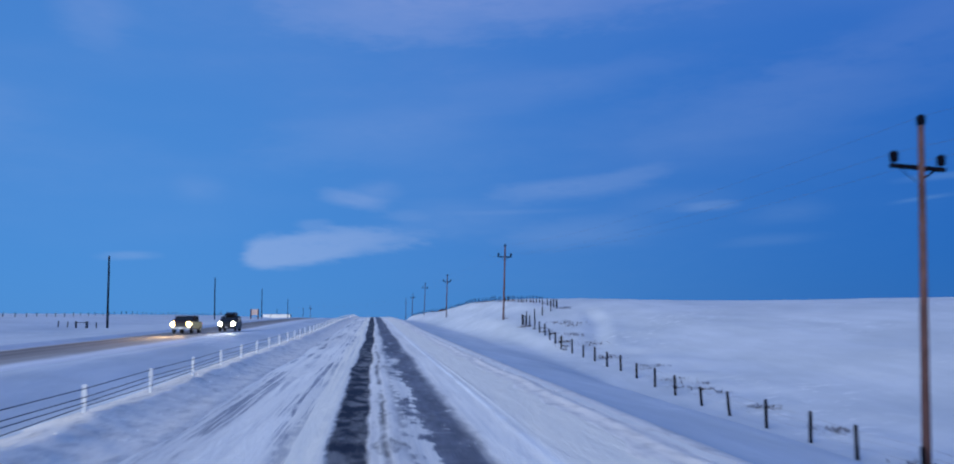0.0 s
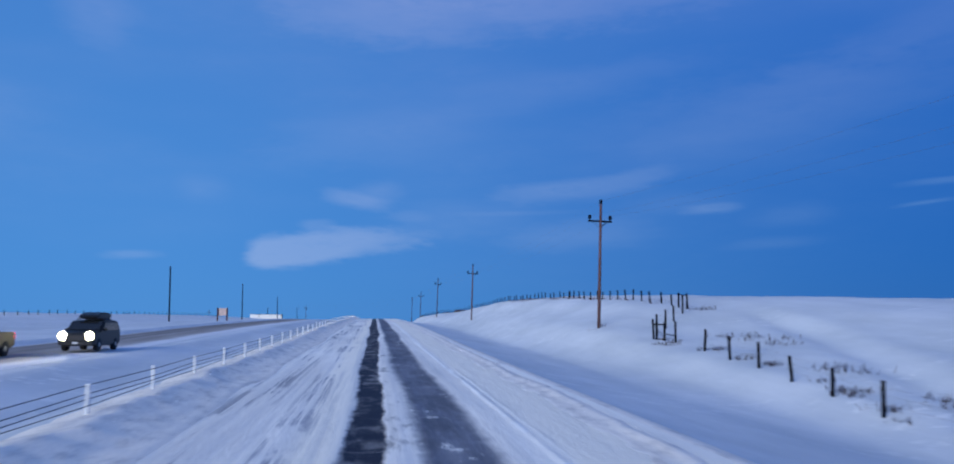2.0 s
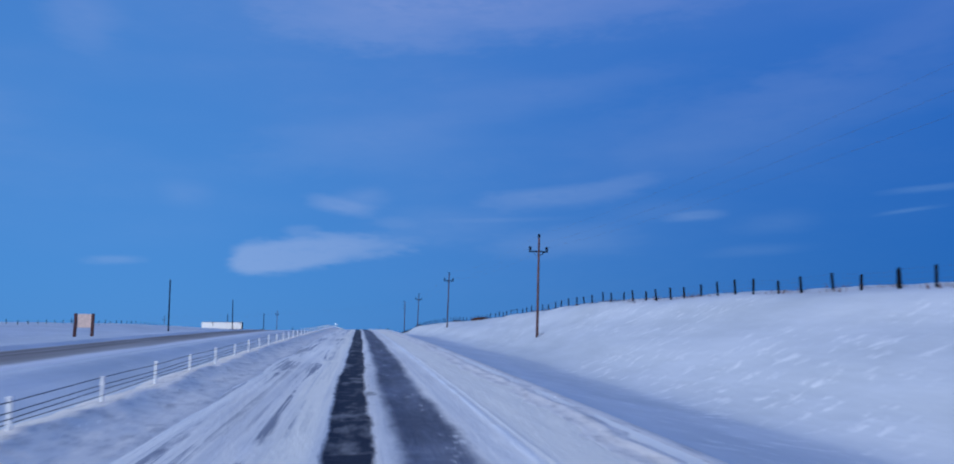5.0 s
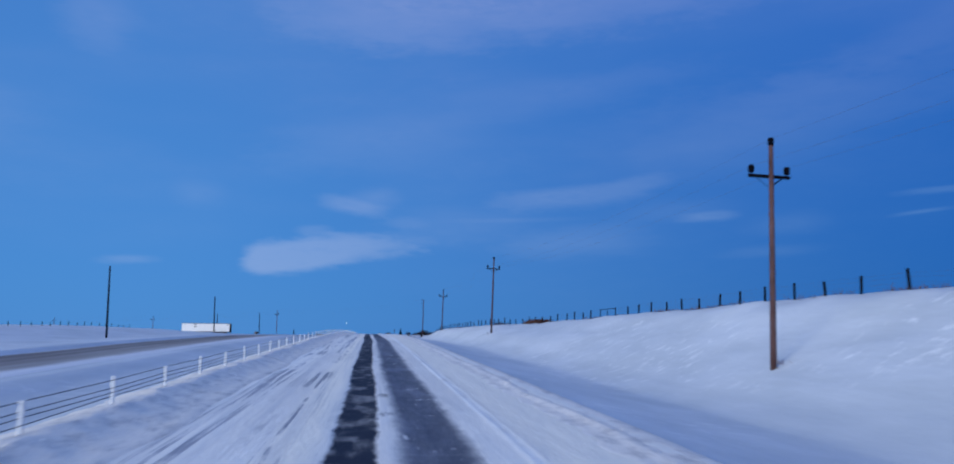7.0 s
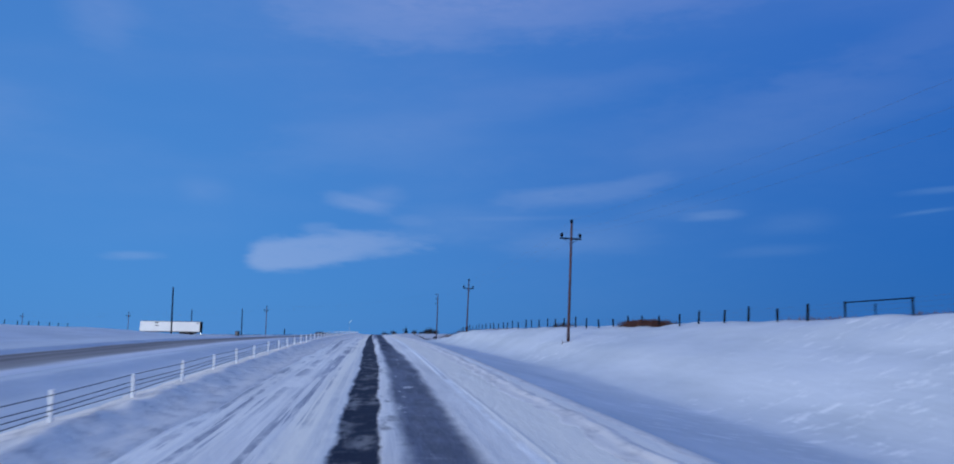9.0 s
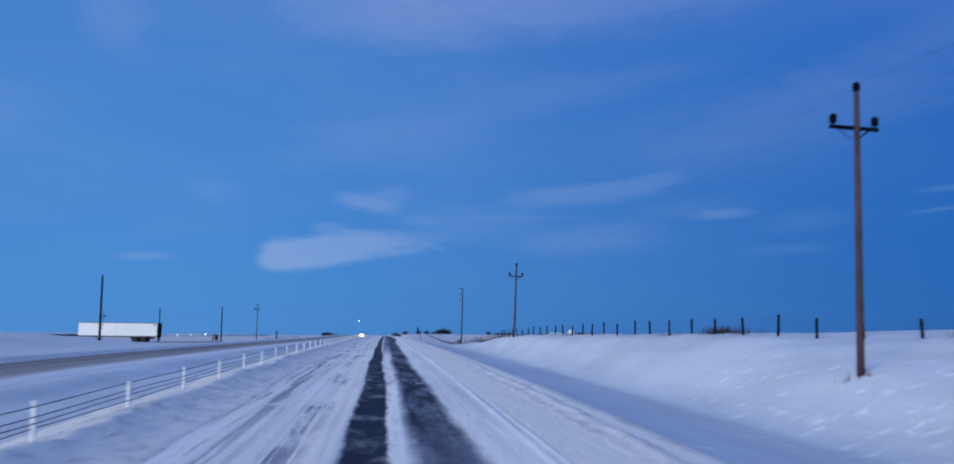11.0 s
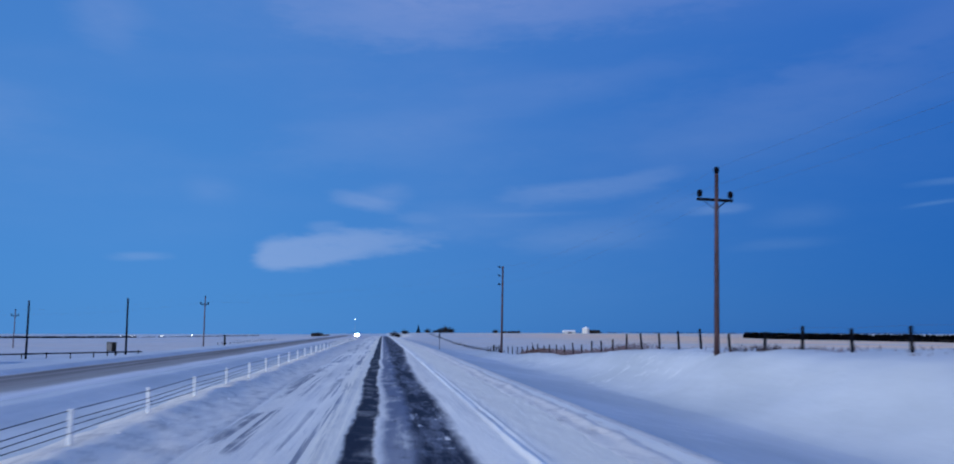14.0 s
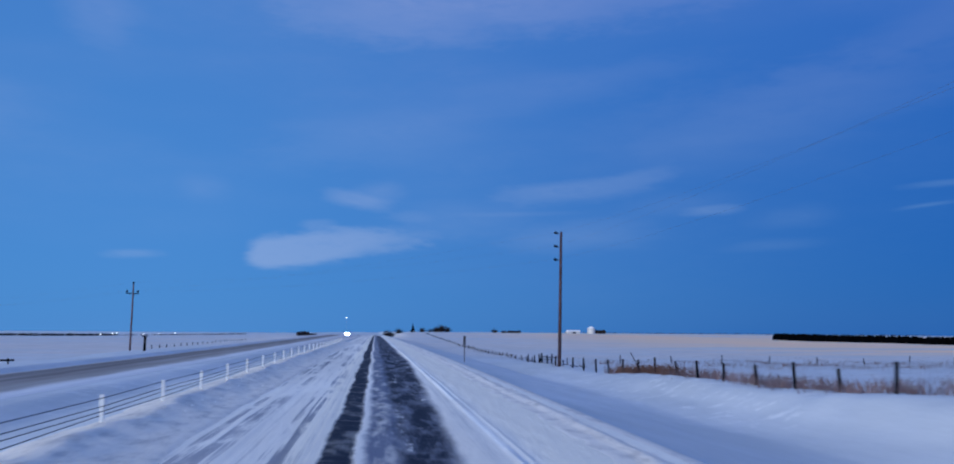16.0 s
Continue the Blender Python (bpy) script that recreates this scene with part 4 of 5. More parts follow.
ditch_fence_x = curve([(40, 17.0), (116, 17.0), (122, 17.3), (135, 18.1), (145, 18.2)])
wire_fence([(ditch_fence_x(45.6 + 3.53 * k), 45.6 + 3.53 * k) for k in range(26)], "dark wooden post and wire fence along the snowy ditch", seed=1)
wire_fence(run(19.0, 144.9, 25.3, 154.9, 3.0), "short run of wooden fence posts climbing the snow slope", high=1.18, seed=2)
ridge = (run(25.2, 196.0, 24.5, 235, 2.85) + run(24.5, 238.5, 24.5, 284, 3.5) + [(float(fence_x(y)), y) for y in (296.8 + 3.73 * k for k in range(11))])
lower = [(float(fence_x(y)), y) for y in [337.8 + 3.70 * k for k in range(27)] + [437.6 + 3.61 * k for k in range(14)]]
wire_fence([(25.2, 158.5 + 2.68 * k) for k in range(15)], "weathered post and wire fence above the snow slope", high=0.92, seed=10)
wire_fence(ridge, "weathered post and wire fence on the crest of the snow slope", high=0.82, seed=3)
wire_fence(run(24.3, 500, 24.1, 530, 4.8) + run(23.9, 535, 23.5, 640, 4.8) + run(23.6, 645, 30.0, 900, 6.0), "low far run of dark fence posts in thin grass", high=0.62, seed=11)
wire_fence(lower, "dark post and wire fence standing in dry grass", high=0.98, seed=9)
wire_fence(run(27, 525, 150, 532, 7.9), "post and wire fence across the stubble field", seed=4)
wire_fence(run(-62, 150, -60, 425, 4.6), "post and wire fence on the snowy rise beyond the road", high=0.72, seed=5)
wire_fence(run(-34.5, 545, -36, 650, 5.2), "post and wire fence along the far verge", high=0.5, seed=6)


def brace_corner(name, at, turn, wide, high, label, category):
    """An H-brace of thick posts with rails between them."""
    t = thing(name, (*at, ground_z(*at)), label, category, turn=turn)
    c, s = math.cos(radians(turn)), math.sin(radians(turn))
    for k in (0, 1):
        dz = ground_z(at[0] + c * wide * k, at[1] + s * wide * k) - ground_z(*at)
        share("brace_post", THICK_POST, t, Matrix.Translation((wide * k, 0, dz)) @ Matrix.Diagonal((1, 1, high / 1.45, 1)))
    d1 = ground_z(at[0] + c * wide, at[1] + s * wide) - ground_z(*at)
    part("rail", rod(bmesh.new(), (0, 0, high - 0.18), (wide, 0, d1 + high - 0.18), 0.04), DARK_WOOD, t)
    return t


SLIM_POST = post_mesh(0.075, 1.30, "gate_post")


def timber_gate(at, turn):
    """A corner of a fence: a doubled post, two more in line and a rail high between the first ones, half sunk in a drift."""
    z = ground_z(*at)
    t = thing("timber_gate", (*at, z), "dark slim-posted timber fence corner half buried in drifted snow", "gate", turn=turn)
    c, s = math.cos(radians(turn)), math.sin(radians(turn))
    foot = lambda d: ground_z(at[0] + c * d, at[1] + s * d) - z
    for d, side, tall, tip in ((0.0, 0.0, 1.05, -4), (0.22, 0.1, 0.95, 3), (1.6, 0.0, 0.95, 2), (3.15, 0.0, 1.0, 1)):
        share("gate_post", SLIM_POST, t, pose(d, side, foot(d), 2 * side, tip, 0) @ Matrix.Diagonal((1, 1, tall, 1)))
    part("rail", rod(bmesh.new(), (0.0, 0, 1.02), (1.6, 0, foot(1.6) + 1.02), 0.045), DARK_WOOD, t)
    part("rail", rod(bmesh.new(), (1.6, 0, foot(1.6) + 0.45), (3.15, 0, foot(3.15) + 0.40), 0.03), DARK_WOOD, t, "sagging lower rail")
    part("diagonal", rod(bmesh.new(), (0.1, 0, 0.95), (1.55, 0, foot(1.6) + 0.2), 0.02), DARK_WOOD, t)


timber_gate((18.25, 143.1), -84)


def rail_bend(ys, x):
    """Close-set short posts with two rails between them, at the bend of the fence behind a power pole."""
    z = ground_z(x, ys[0])
    t = thing("rail_fence", (x, ys[0], z), "close-set dark posts with two rails at the bend of a fence", "fence")
    foot = lambda y: ground_z(x, y) - z
    for k, y in enumerate(ys):
        tall = 0.72 + 0.07 * math.sin(k * 2.1)
        share("fence_post", THICK_POST if k == 3 else SLIM_POST, t, pose(0.05 * math.sin(k * 1.9), y - ys[0], foot(y), 2 * math.sin(k), 3 * math.cos(k * 1.3), 0) @ Matrix.Diagonal((1, 1, tall, 1)))
    for a, b, h in ((0, 4, 0.72), (1, 4, 0.42)):
        part("rail", rod(bmesh.new(), (0, ys[a] - ys[0], foot(ys[a]) + h), (0, ys[b] - ys[0], foot(ys[b]) + h), 0.05), DARK_WOOD, t)


def leaning_pole(at, top):
    t = thing("leaning_pole", (*at, ground_z(*at)), "slim bare pole leaning in the dry grass by a fence", "pole")
    part("shaft", rod(bmesh.new(), (0, 0, -0.2), (top[0] - at[0], top[1] - at[1], top[2] - ground_z(*at)), 0.05, 0.03), DARK_WOOD, t)


rail_bend((490.4, 492.3, 494.1, 496.9, 498.9, 501.3, 504.8), 17.65)
leaning_pole((18.75, 466.6), (18.85, 470.0, 7.75))
brace_corner("brace_corner", (25.35, 155.3), 95.7, 1.5, 1.25, "dark timber corner brace of the ridge fence", "fence brace")


def ranch_gate(at, turn, wide, high):
    """Three posts under a top bar."""
    t = thing("ranch_gate", (*at, ground_z(*at)), "dark pipe gate frame standing on the snowy crest", "gate", turn=turn)
    for k in (0.0, 0.52, 1.0):
        h = high if k != 0.52 else high * 0.75
        part("gate_post", rod(bmesh.new(), (wide * k, 0, -0.5), (wide * k, 0, h), 0.05 if k != 0.52 else 0.035, None, 10), DARK_WOOD, t)
    part("top_bar", rod(bmesh.new(), (-0.1, 0, high - 0.06), (wide + 0.1, 0, high - 0.06), 0.032), DARK_WOOD, t)


ranch_gate((24.4, 287.6), 90, 5.5, 0.86)

wire_fence(run(-40.4, 156.3, -37.0, 160.0, 1.2), "broken old fence posts beside a bare pole", high=0.8, wires=(0.7,), seed=7)
brace_corner("fence_brace", (-38.9, 158.2), 40, 1.5, 0.9, "leaning timber fence brace in a drift by a bare pole", "fence brace")

# ---- dry grass ----


def tufts(name, material, places, high, blades, label, seed, wide=0.5):
    """Many thin bent blades in clumps, in one mesh."""
    rng = random.Random(seed)
    verts, faces = [], []
    for x, y in places:
        z = ground_z(x, y) - 0.05
        for _ in range(blades):
            bx, by = x + rng.gauss(0, wide), y + rng.gauss(0, wide)
            a, h = rng.uniform(0, math.tau), high * rng.uniform(0.4, 1.15)
            lx, ly = rng.gauss(0, 0.35) * h, rng.gauss(0, 0.35) * h
            w = rng.uniform(0.012, 0.03)
            dx, dy = math.cos(a) * w, math.sin(a) * w
            i = len(verts)
            verts += [(bx - dx, by - dy, z), (bx + dx, by + dy, z), (bx + lx * 0.5 + dx * 0.7, by + ly * 0.5 + dy * 0.7, z + h * 0.6),
                      (bx + lx * 0.5 - dx * 0.7, by + ly * 0.5 - dy * 0.7, z + h * 0.6), (bx + lx, by + ly, z + h)]
            faces += [(i, i + 1, i + 2, i + 3), (i + 3, i + 2, i + 4)]
    me = bpy.data.meshes.new(name)
    me.from_pydata(verts, [], faces)
    me.materials.append(material)
    tagged(new(name, me), label, "dry grass", kind="stuff")


rng = random.Random(11)
beside = lambda y: float(fence_x(y))
along = lambda lo, hi, off, wide, n: [(beside(y) + off + rng.gauss(0, wide), y) for y in (rng.uniform(lo, hi) for _ in range(n))]
tufts("weeds", WEED, [(x + rng.gauss(0, 0.35), y + rng.gauss(0, 0.9)) for x, y in ((18.7, 105.9), (18.6, 107.5), (19.4, 99.7), (19.3, 93.1), (18.5, 90.3), (19.2, 88.4), (18.8, 82.5), (19.0, 76.0), (18.5, 69.0)) for _ in range(4)], 0.22, 22, "dark dead weeds poking through the snow by the fence", 1, 0.35)
tufts("weeds", WEED, [(x + rng.gauss(0, 0.5), y + rng.gauss(0, 0.8)) for x, y in ((25.6, 152.3), (21.7, 137.6), (22.3, 133.8), (20.0, 123.1), (20.1, 117.2)) for _ in range(4)], 0.42, 16, "thin dead weeds on the snowy bank behind the fence", 2, 0.5)
tufts("weeds", WEED, [(x + rng.gauss(0, 0.3), y + rng.gauss(0, 0.6)) for x, y in ((17.8, 120.7), (18.0, 119.7), (17.3, 115.7), (18.9, 130.4), (18.6, 127.5), (18.8, 134.0), (18.2, 140.0), (18.0, 142.0)) for _ in range(3)], 0.26, 24, "clumps of dark dead weeds round the fence corner", 12, 0.3)
tufts("dry_grass", PALE_STRAW, along(424, 460, 0.8, 0.5, 125), 0.66, 16, "patchy mauve-brown dry grass along the fence line", 3, 0.5)
tufts("dry_grass", PALE_STRAW, along(345, 424, 0.9, 0.5, 60), 0.24, 16, "brown dry grass banked along the crest fence", 14, 0.6)
tufts("dry_grass", STRAW, along(460, 474, 0.7, 0.4, 80), 0.72, 22, "dense tawny bunch of dry grass beside the fence", 13, 0.4)
tufts("dry_grass", STRAW, [(25.6 + rng.gauss(0, 0.7), rng.uniform(162, 300)) for _ in range(70)], 0.30, 24, "short dry grass on the crest of the slope", 4, 0.6)
tufts("dry_grass", RUST_GRASS, along(319.5, 327.5, 0.6, 0.35, 70), 0.58, 40, "rusty clump of tall grass on the crest", 5, 0.45)
tufts("weeds", WEED, [(24.0 + rng.gauss(0, 0.5), rng.uniform(505, 640)) for _ in range(90)], 0.40, 18, "dark thin grass under the far fence", 16, 0.8)
tufts("dry_grass", STRAW, [(17.6 + rng.gauss(0, 0.4), y + rng.gauss(0, 0.4)) for y in (154.8, 241.4, 326.1, 406.6, 488) for _ in range(2)], 0.30, 9, "tuft of dry grass at the foot of the power poles", 6, 0.25)
tufts("dry_grass", STRAW, [(rng.uniform(30, 150), rng.uniform(505, 540)) for _ in range(260)], 0.45, 24, "stubble and dry grass at the field's edge", 7, 1.4)
tufts("weeds", WEED, [(rng.uniform(17.6, 20.5), 405 + rng.gauss(0, 2.0)) for _ in range(12)], 0.32, 22, "dark twiggy weeds round a power pole's foot", 15, 0.4)
tufts("weeds", WEED, [(18.8 + rng.gauss(0, 0.3), 466 + rng.gauss(0, 0.8)) for _ in range(7)], 0.45, 26, "dark twiggy weeds under a leaning pole", 17, 0.3)
tufts("weeds", WEED, [(beside(351) + 1.5 + rng.gauss(0, 0.5), 351 + rng.gauss(0, 0.7)) for _ in range(9)], 0.70, 30, "dark scrubby weeds on the crest behind the fence", 8, 0.4)

# ---- vehicles on the opposite carriageway ----


def wheel(t, x, y, r=0.36, w=0.24):
    bm = bmesh.new()
    rings = [(r * 0.62, -w / 2), (r * 0.94, -w / 2), (r, -w / 2 + 0.04), (r, w / 2 - 0.04), (r * 0.94, w / 2), (r * 0.62, w / 2)]
    lathe(bm, rings, 18)
    wh = part("wheel", bm, RUBBER, t, "black snowy tyre", True)
    wh.matrix_basis = pose(x, y, r, 0, 90, 0)
    rim = part("rim", lathe(bmesh.new(), [(r * 0.2, -w / 2 + 0.01), (r * 0.58, -w / 2 + 0.02), (r * 0.6, w / 2 - 0.02), (r * 0.2, w / 2 + 0.012)], 14), STEEL, wh)
    return rim


def rounded(bm, amount=0.06):
    bmesh.ops.bevel(bm, geom=list(bm.edges), offset=amount, segments=2, affect="EDGES", clamp_overlap=True)
    return bm


def headlights(t, lamp, y, z, half, size, colour, power):
    for s in (-1, 1):
        h = part("headlight", lathe(bmesh.new(), [(size * 0.7, 0), (size, 0.02), (size * 0.8, 0.07), (size * 0.3, 0.10)], 12), lamp, t, "glowing headlight")
        h.matrix_basis = pose(s * half, y, z, 90, 0, 0)
    beam = bpy.data.lights.new("headlight_beam", "SPOT")
    beam.energy, beam.spot_size, beam.spot_blend, beam.shadow_soft_size, beam.color = power, radians(26), 1.0, 0.12, colour
    for s in (-1, 1):
        b = new("headlight_beam", beam)
        b.parent = t
        b.matrix_basis = look((s * half, y - 0.18, z), (s * half, y - 14, z - 1.1))


def suv(at):
    t = thing("suv", at, "dark oncoming suv with a roof box and headlights on", "car")
    body = [(-2.35, 0.38), (-2.38, 0.75), (-2.2, 0.98), (-1.25, 1.10), (-0.55, 1.62), (0.2, 1.72), (1.7, 1.68), (2.25, 1.15), (2.3, 0.42), (1.9, 0.30), (-2.0, 0.28)]
    part("body", rounded(extrude_side(bmesh.new(), body, -0.92, 0.92), 0.07), CAR_DARK, t, smooth=False)
    glass = [(-1.18, 1.14), (-0.56, 1.58), (-0.50, 1.58), (-1.10, 1.12)]
    part("windscreen", extrude_side(bmesh.new(), [(y - 0.05, z + 0.03) for y, z in glass], -0.78, 0.78), GLASS, t)
    for s in (-1, 1):
        part("side_window", extrude_side(bmesh.new(), [(-0.95, 1.14), (-0.45, 1.54), (1.55, 1.54), (1.85, 1.16)], s * 0.925 - 0.006, s * 0.925 + 0.006), GLASS, t)
        m = part("mirror", rounded(box(bmesh.new(), (s * 0.93, -0.85, 1.08), (s * 1.12, -0.72, 1.24)), 0.03), CAR_DARK, t)
    for x in (-0.82, 0.82):
        for y in (-1.45, 1.4):
            wheel(t, x, y)
    part("grille", box(bmesh.new(), (-0.5, -2.42, 0.55), (0.5, -2.36, 0.86), 0.01), DARK_STEEL, t)
    part("bumper", rounded(box(bmesh.new(), (-0.88, -2.46, 0.34), (0.88, -2.30, 0.52)), 0.03), DARK_STEEL, t)
    part("number_plate", box(bmesh.new(), (-0.15, -2.475, 0.40), (0.15, -2.462, 0.50)), WHITE_PAINT, t)
    part("roof_box", rounded(extrude_side(bmesh.new(), [(-0.7, 1.80), (-0.5, 1.98), (0.3, 2.14), (1.5, 2.14), (1.75, 1.98), (1.75, 1.80)], -0.55, 0.55), 0.08), CAR_DARK, t, "black roof box")
    for y in (-0.2, 1.2):
        part("roof_bar", rod(bmesh.new(), (-0.7, y, 1.76), (0.7, y, 1.76), 0.03), DARK_STEEL, t)
    headlights(t, LAMP_WHITE, -2.34, 0.82, 0.68, 0.25, (1.0, 0.95, 0.78), 2200)
    for s in (-1, 1):
        part("tail_light", box(bmesh.new(), (s * 0.72 - 0.08, 2.24, 0.95), (s * 0.72 + 0.08, 2.31, 1.15), 0.01), LAMP_RED, t, "red tail light")


def pickup(at):
    t = thing("pickup_truck", at, "maroon oncoming pickup truck with warm headlights on", "truck")
    nose = [(-2.8, 0.45), (-2.82, 0.95), (-2.65, 1.15), (-1.35, 1.22), (-0.75, 1.78), (0.75, 1.82), (0.95, 1.22), (2.85, 1.22), (2.88, 0.55), (2.5, 0.42), (-2.4, 0.40)]
    part("body", rounded(extrude_side(bmesh.new(), nose, -0.98, 0.98), 0.06), CAR_RED, t)
    part("bed_liner", box(bmesh.new(), (-0.82, 1.05, 1.18), (0.82, 2.75, 1.228), 0.004), RUBBER, t)
    part("windscreen", extrude_side(bmesh.new(), [(-1.36, 1.27), (-0.80, 1.78), (-0.74, 1.76), (-1.28, 1.24)], -0.82, 0.82), GLASS, t)
    for s in (-1, 1):
        part("side_window", extrude_side(bmesh.new(), [(-1.05, 1.26), (-0.65, 1.70), (0.66, 1.72), (0.80, 1.28)], s * 0.985 - 0.006, s * 0.985 + 0.006), GLASS, t)
        part("mirror", rounded(box(bmesh.new(), (s * 1.0, -1.0, 1.18), (s * 1.24, -0.86, 1.42)), 0.03), DARK_STEEL, t)
        part("tail_light", box(bmesh.new(), (s * 0.86 - 0.09, 2.84, 0.85), (s * 0.86 + 0.09, 2.91, 1.18), 0.01), LAMP_RED, t, "red tail light")
    for x in (-0.86, 0.86):
        for y in (-1.8, 1.75):
            wheel(t, x, y, 0.40, 0.27)
    part("grille", box(bmesh.new(), (-0.6, -2.86, 0.70), (0.6, -2.80, 1.05), 0.01), DARK_STEEL, t)
    part("bumper", rounded(box(bmesh.new(), (-0.95, -2.92, 0.42), (0.95, -2.74, 0.66)), 0.03), STEEL, t)
    part("number_plate", box(bmesh.new(), (-0.15, -2.94, 0.46), (0.15, -2.922, 0.58)), WHITE_PAINT, t)
    headlights(t, LAMP_AMBER, -2.80, 0.92, 0.76, 0.26, (1.0, 0.66, 0.32), 6500)


suv((-15.9, 139.0, float(far_road_z(139.0)) + 0.02))
pickup((-19.0, 131.5, float(far_road_z(131.5)) + 0.02))


def far_car(at):
    t = thing("car", at, "distant oncoming car with glaring headlights", "car")
    body = [(-2.2, 0.3), (-2.2, 0.8), (-1.1, 0.95), (-0.5, 1.42), (1.0, 1.45), (1.7, 1.0), (2.2, 0.95), (2.2, 0.35)]
    part("body", rounded(extrude_side(bmesh.new(), body, -0.88, 0.88), 0.06), CAR_DARK, t)
    part("windscreen", extrude_side(bmesh.new(), [(-1.12, 1.00), (-0.55, 1.42), (-0.50, 1.40), (-1.05, 0.97)], -0.72, 0.72), GLASS, t)
    for x in (-0.8, 0.8):
        for y in (-1.4, 1.35):
            wheel(t, x, y, 0.33, 0.22)
    for s in (-1, 1):
        h = part("headlight", lathe(bmesh.new(), [(0.45, 0), (0.60, 0.02), (0.50, 0.10), (0.1, 0.14)], 12), LAMP_FAR, t, "glaring headlight")
        h.matrix_basis = pose(s * 0.62, -2.2, 0.72, 90, 0, 0)


far_car((-17.9, 960.0, float(far_road_z(960.0)) + 0.02))

# ---- parked semi-trailer ----


def semi_trailer(at, turn):
    """A white box trailer on two axles and a landing leg. Its rear end is at +x, its long side along x."""
    t = thing("semi_trailer", at, "white box semi-trailer with dark rear end parked on a snowy lot", "trailer", turn=turn)
    L, W, lo, hi = 12.9, 2.55, 1.02, 3.35
    part("box_body", rounded(box(bmesh.new(), (-L, 0, lo), (-0.12, W, hi)), 0.04), WHITE_PAINT, t)
    part("top_rail", box(bmesh.new(), (-L + 0.02, -0.02, hi - 0.06), (-0.1, 0.06, hi + 0.04), 0.008), DARK_STEEL, t)
    part("bottom_rail", box(bmesh.new(), (-L + 0.02, -0.025, lo - 0.06), (-0.1, 0.06, lo + 0.14), 0.008), DARK_STEEL, t)
    # rear end near black: shade away from the sun put into its colour
    rear = part("rear_frame", box(bmesh.new(), (-0.14, -0.02, lo - 0.1), (0.0, W + 0.02, hi + 0.03), 0.015), NEAR_BLACK, t)
    for y0 in (0.10, W / 2 + 0.02):
        d = part("rear_door", box(bmesh.new(), (0.0, y0, lo + 0.08), (0.035, y0 + W / 2 - 0.12, hi - 0.12), 0.01), NEAR_BLACK, rear)
        part("lock_bar", rod(bmesh.new(), (0.06, y0 + 0.4, lo + 0.1), (0.06, y0 + 0.4, hi - 0.15), 0.02), NEAR_BLACK, rear)
    part("marking", box(bmesh.new(), (-9.75, -0.012, hi - 0.42), (-9.0, -0.004, hi - 0.18)), DARK_STEEL, t, "plain dark block of unreadable lettering")
    part("marking", box(bmesh.new(), (-9.65, -0.012, hi - 1.05), (-8.95, -0.004, hi - 0.85)), DARK_STEEL, t, "plain dark block of unreadable lettering")
    part("marking", box(bmesh.new(), (-0.75, -0.012, hi - 0.45), (-0.45, -0.004, hi - 0.2)), DARK_STEEL, t, "plain dark mark")
    for k in range(1, 10):
        part("side_post", box(bmesh.new(), (-L * k / 10 - 0.02, -0.012, lo + 0.18), (-L * k / 10 + 0.02, 0.004, hi - 0.08)), WHITE_PAINT, t)
    part("slider", box(bmesh.new(), (-4.6, 0.5, lo - 0.35), (-1.0, W - 0.5, lo - 0.03), 0.02), DARK_STEEL, t)
    for x in (-3.6, -2.3):
        part("axle", rod(bmesh.new(), (x, 0.1, 0.5), (x, W - 0.1, 0.5), 0.07), DARK_STEEL, t)
        for y in (0.12, 0.44, W - 0.44, W - 0.12):
            w = part("wheel", lathe(bmesh.new(), [(0.3, -0.13), (0.47, -0.13), (0.5, -0.09), (0.5, 0.09), (0.47, 0.13), (0.3, 0.13)], 16), RUBBER, t, "black trailer tyre", True)
            w.matrix_basis = pose(x, y, 0.5, 90, 0, 0)
    for x in (-4.2, -1.75):
        part("mud_flap", box(bmesh.new(), (x - 0.01, 0.02, 0.2), (x + 0.01, 0.62, lo - 0.05)), RUBBER, t)
    for y in (0.5, W - 0.5):
        leg = part("landing_leg", box(bmesh.new(), (-10.2, y - 0.07, 0.05), (-10.05, y + 0.07, lo), 0.01), DARK_STEEL, t)
        part("foot", box(bmesh.new(), (-10.28, y - 0.14, 0.0), (-9.97, y + 0.14, 0.05), 0.01), DARK_STEEL, leg)
    part("side_guard", box(bmesh.new(), (-10.6, 0.02, lo - 0.38), (-9.0, 0.06, lo - 0.28), 0.01), DARK_STEEL, t)
    part("bumper", box(bmesh.new(), (-0.1, 0.1, 0.42), (0.0, W - 0.1, 0.54), 0.01), DARK_STEEL, t)
    for y in (0.5, W - 0.5):
        part("bumper_upright", box(bmesh.new(), (-0.1, y - 0.05, 0.5), (-0.02, y + 0.05, lo), 0.01), DARK_STEEL, t)


semi_trailer((-38.5, 444.3, 6.12), 1.5)


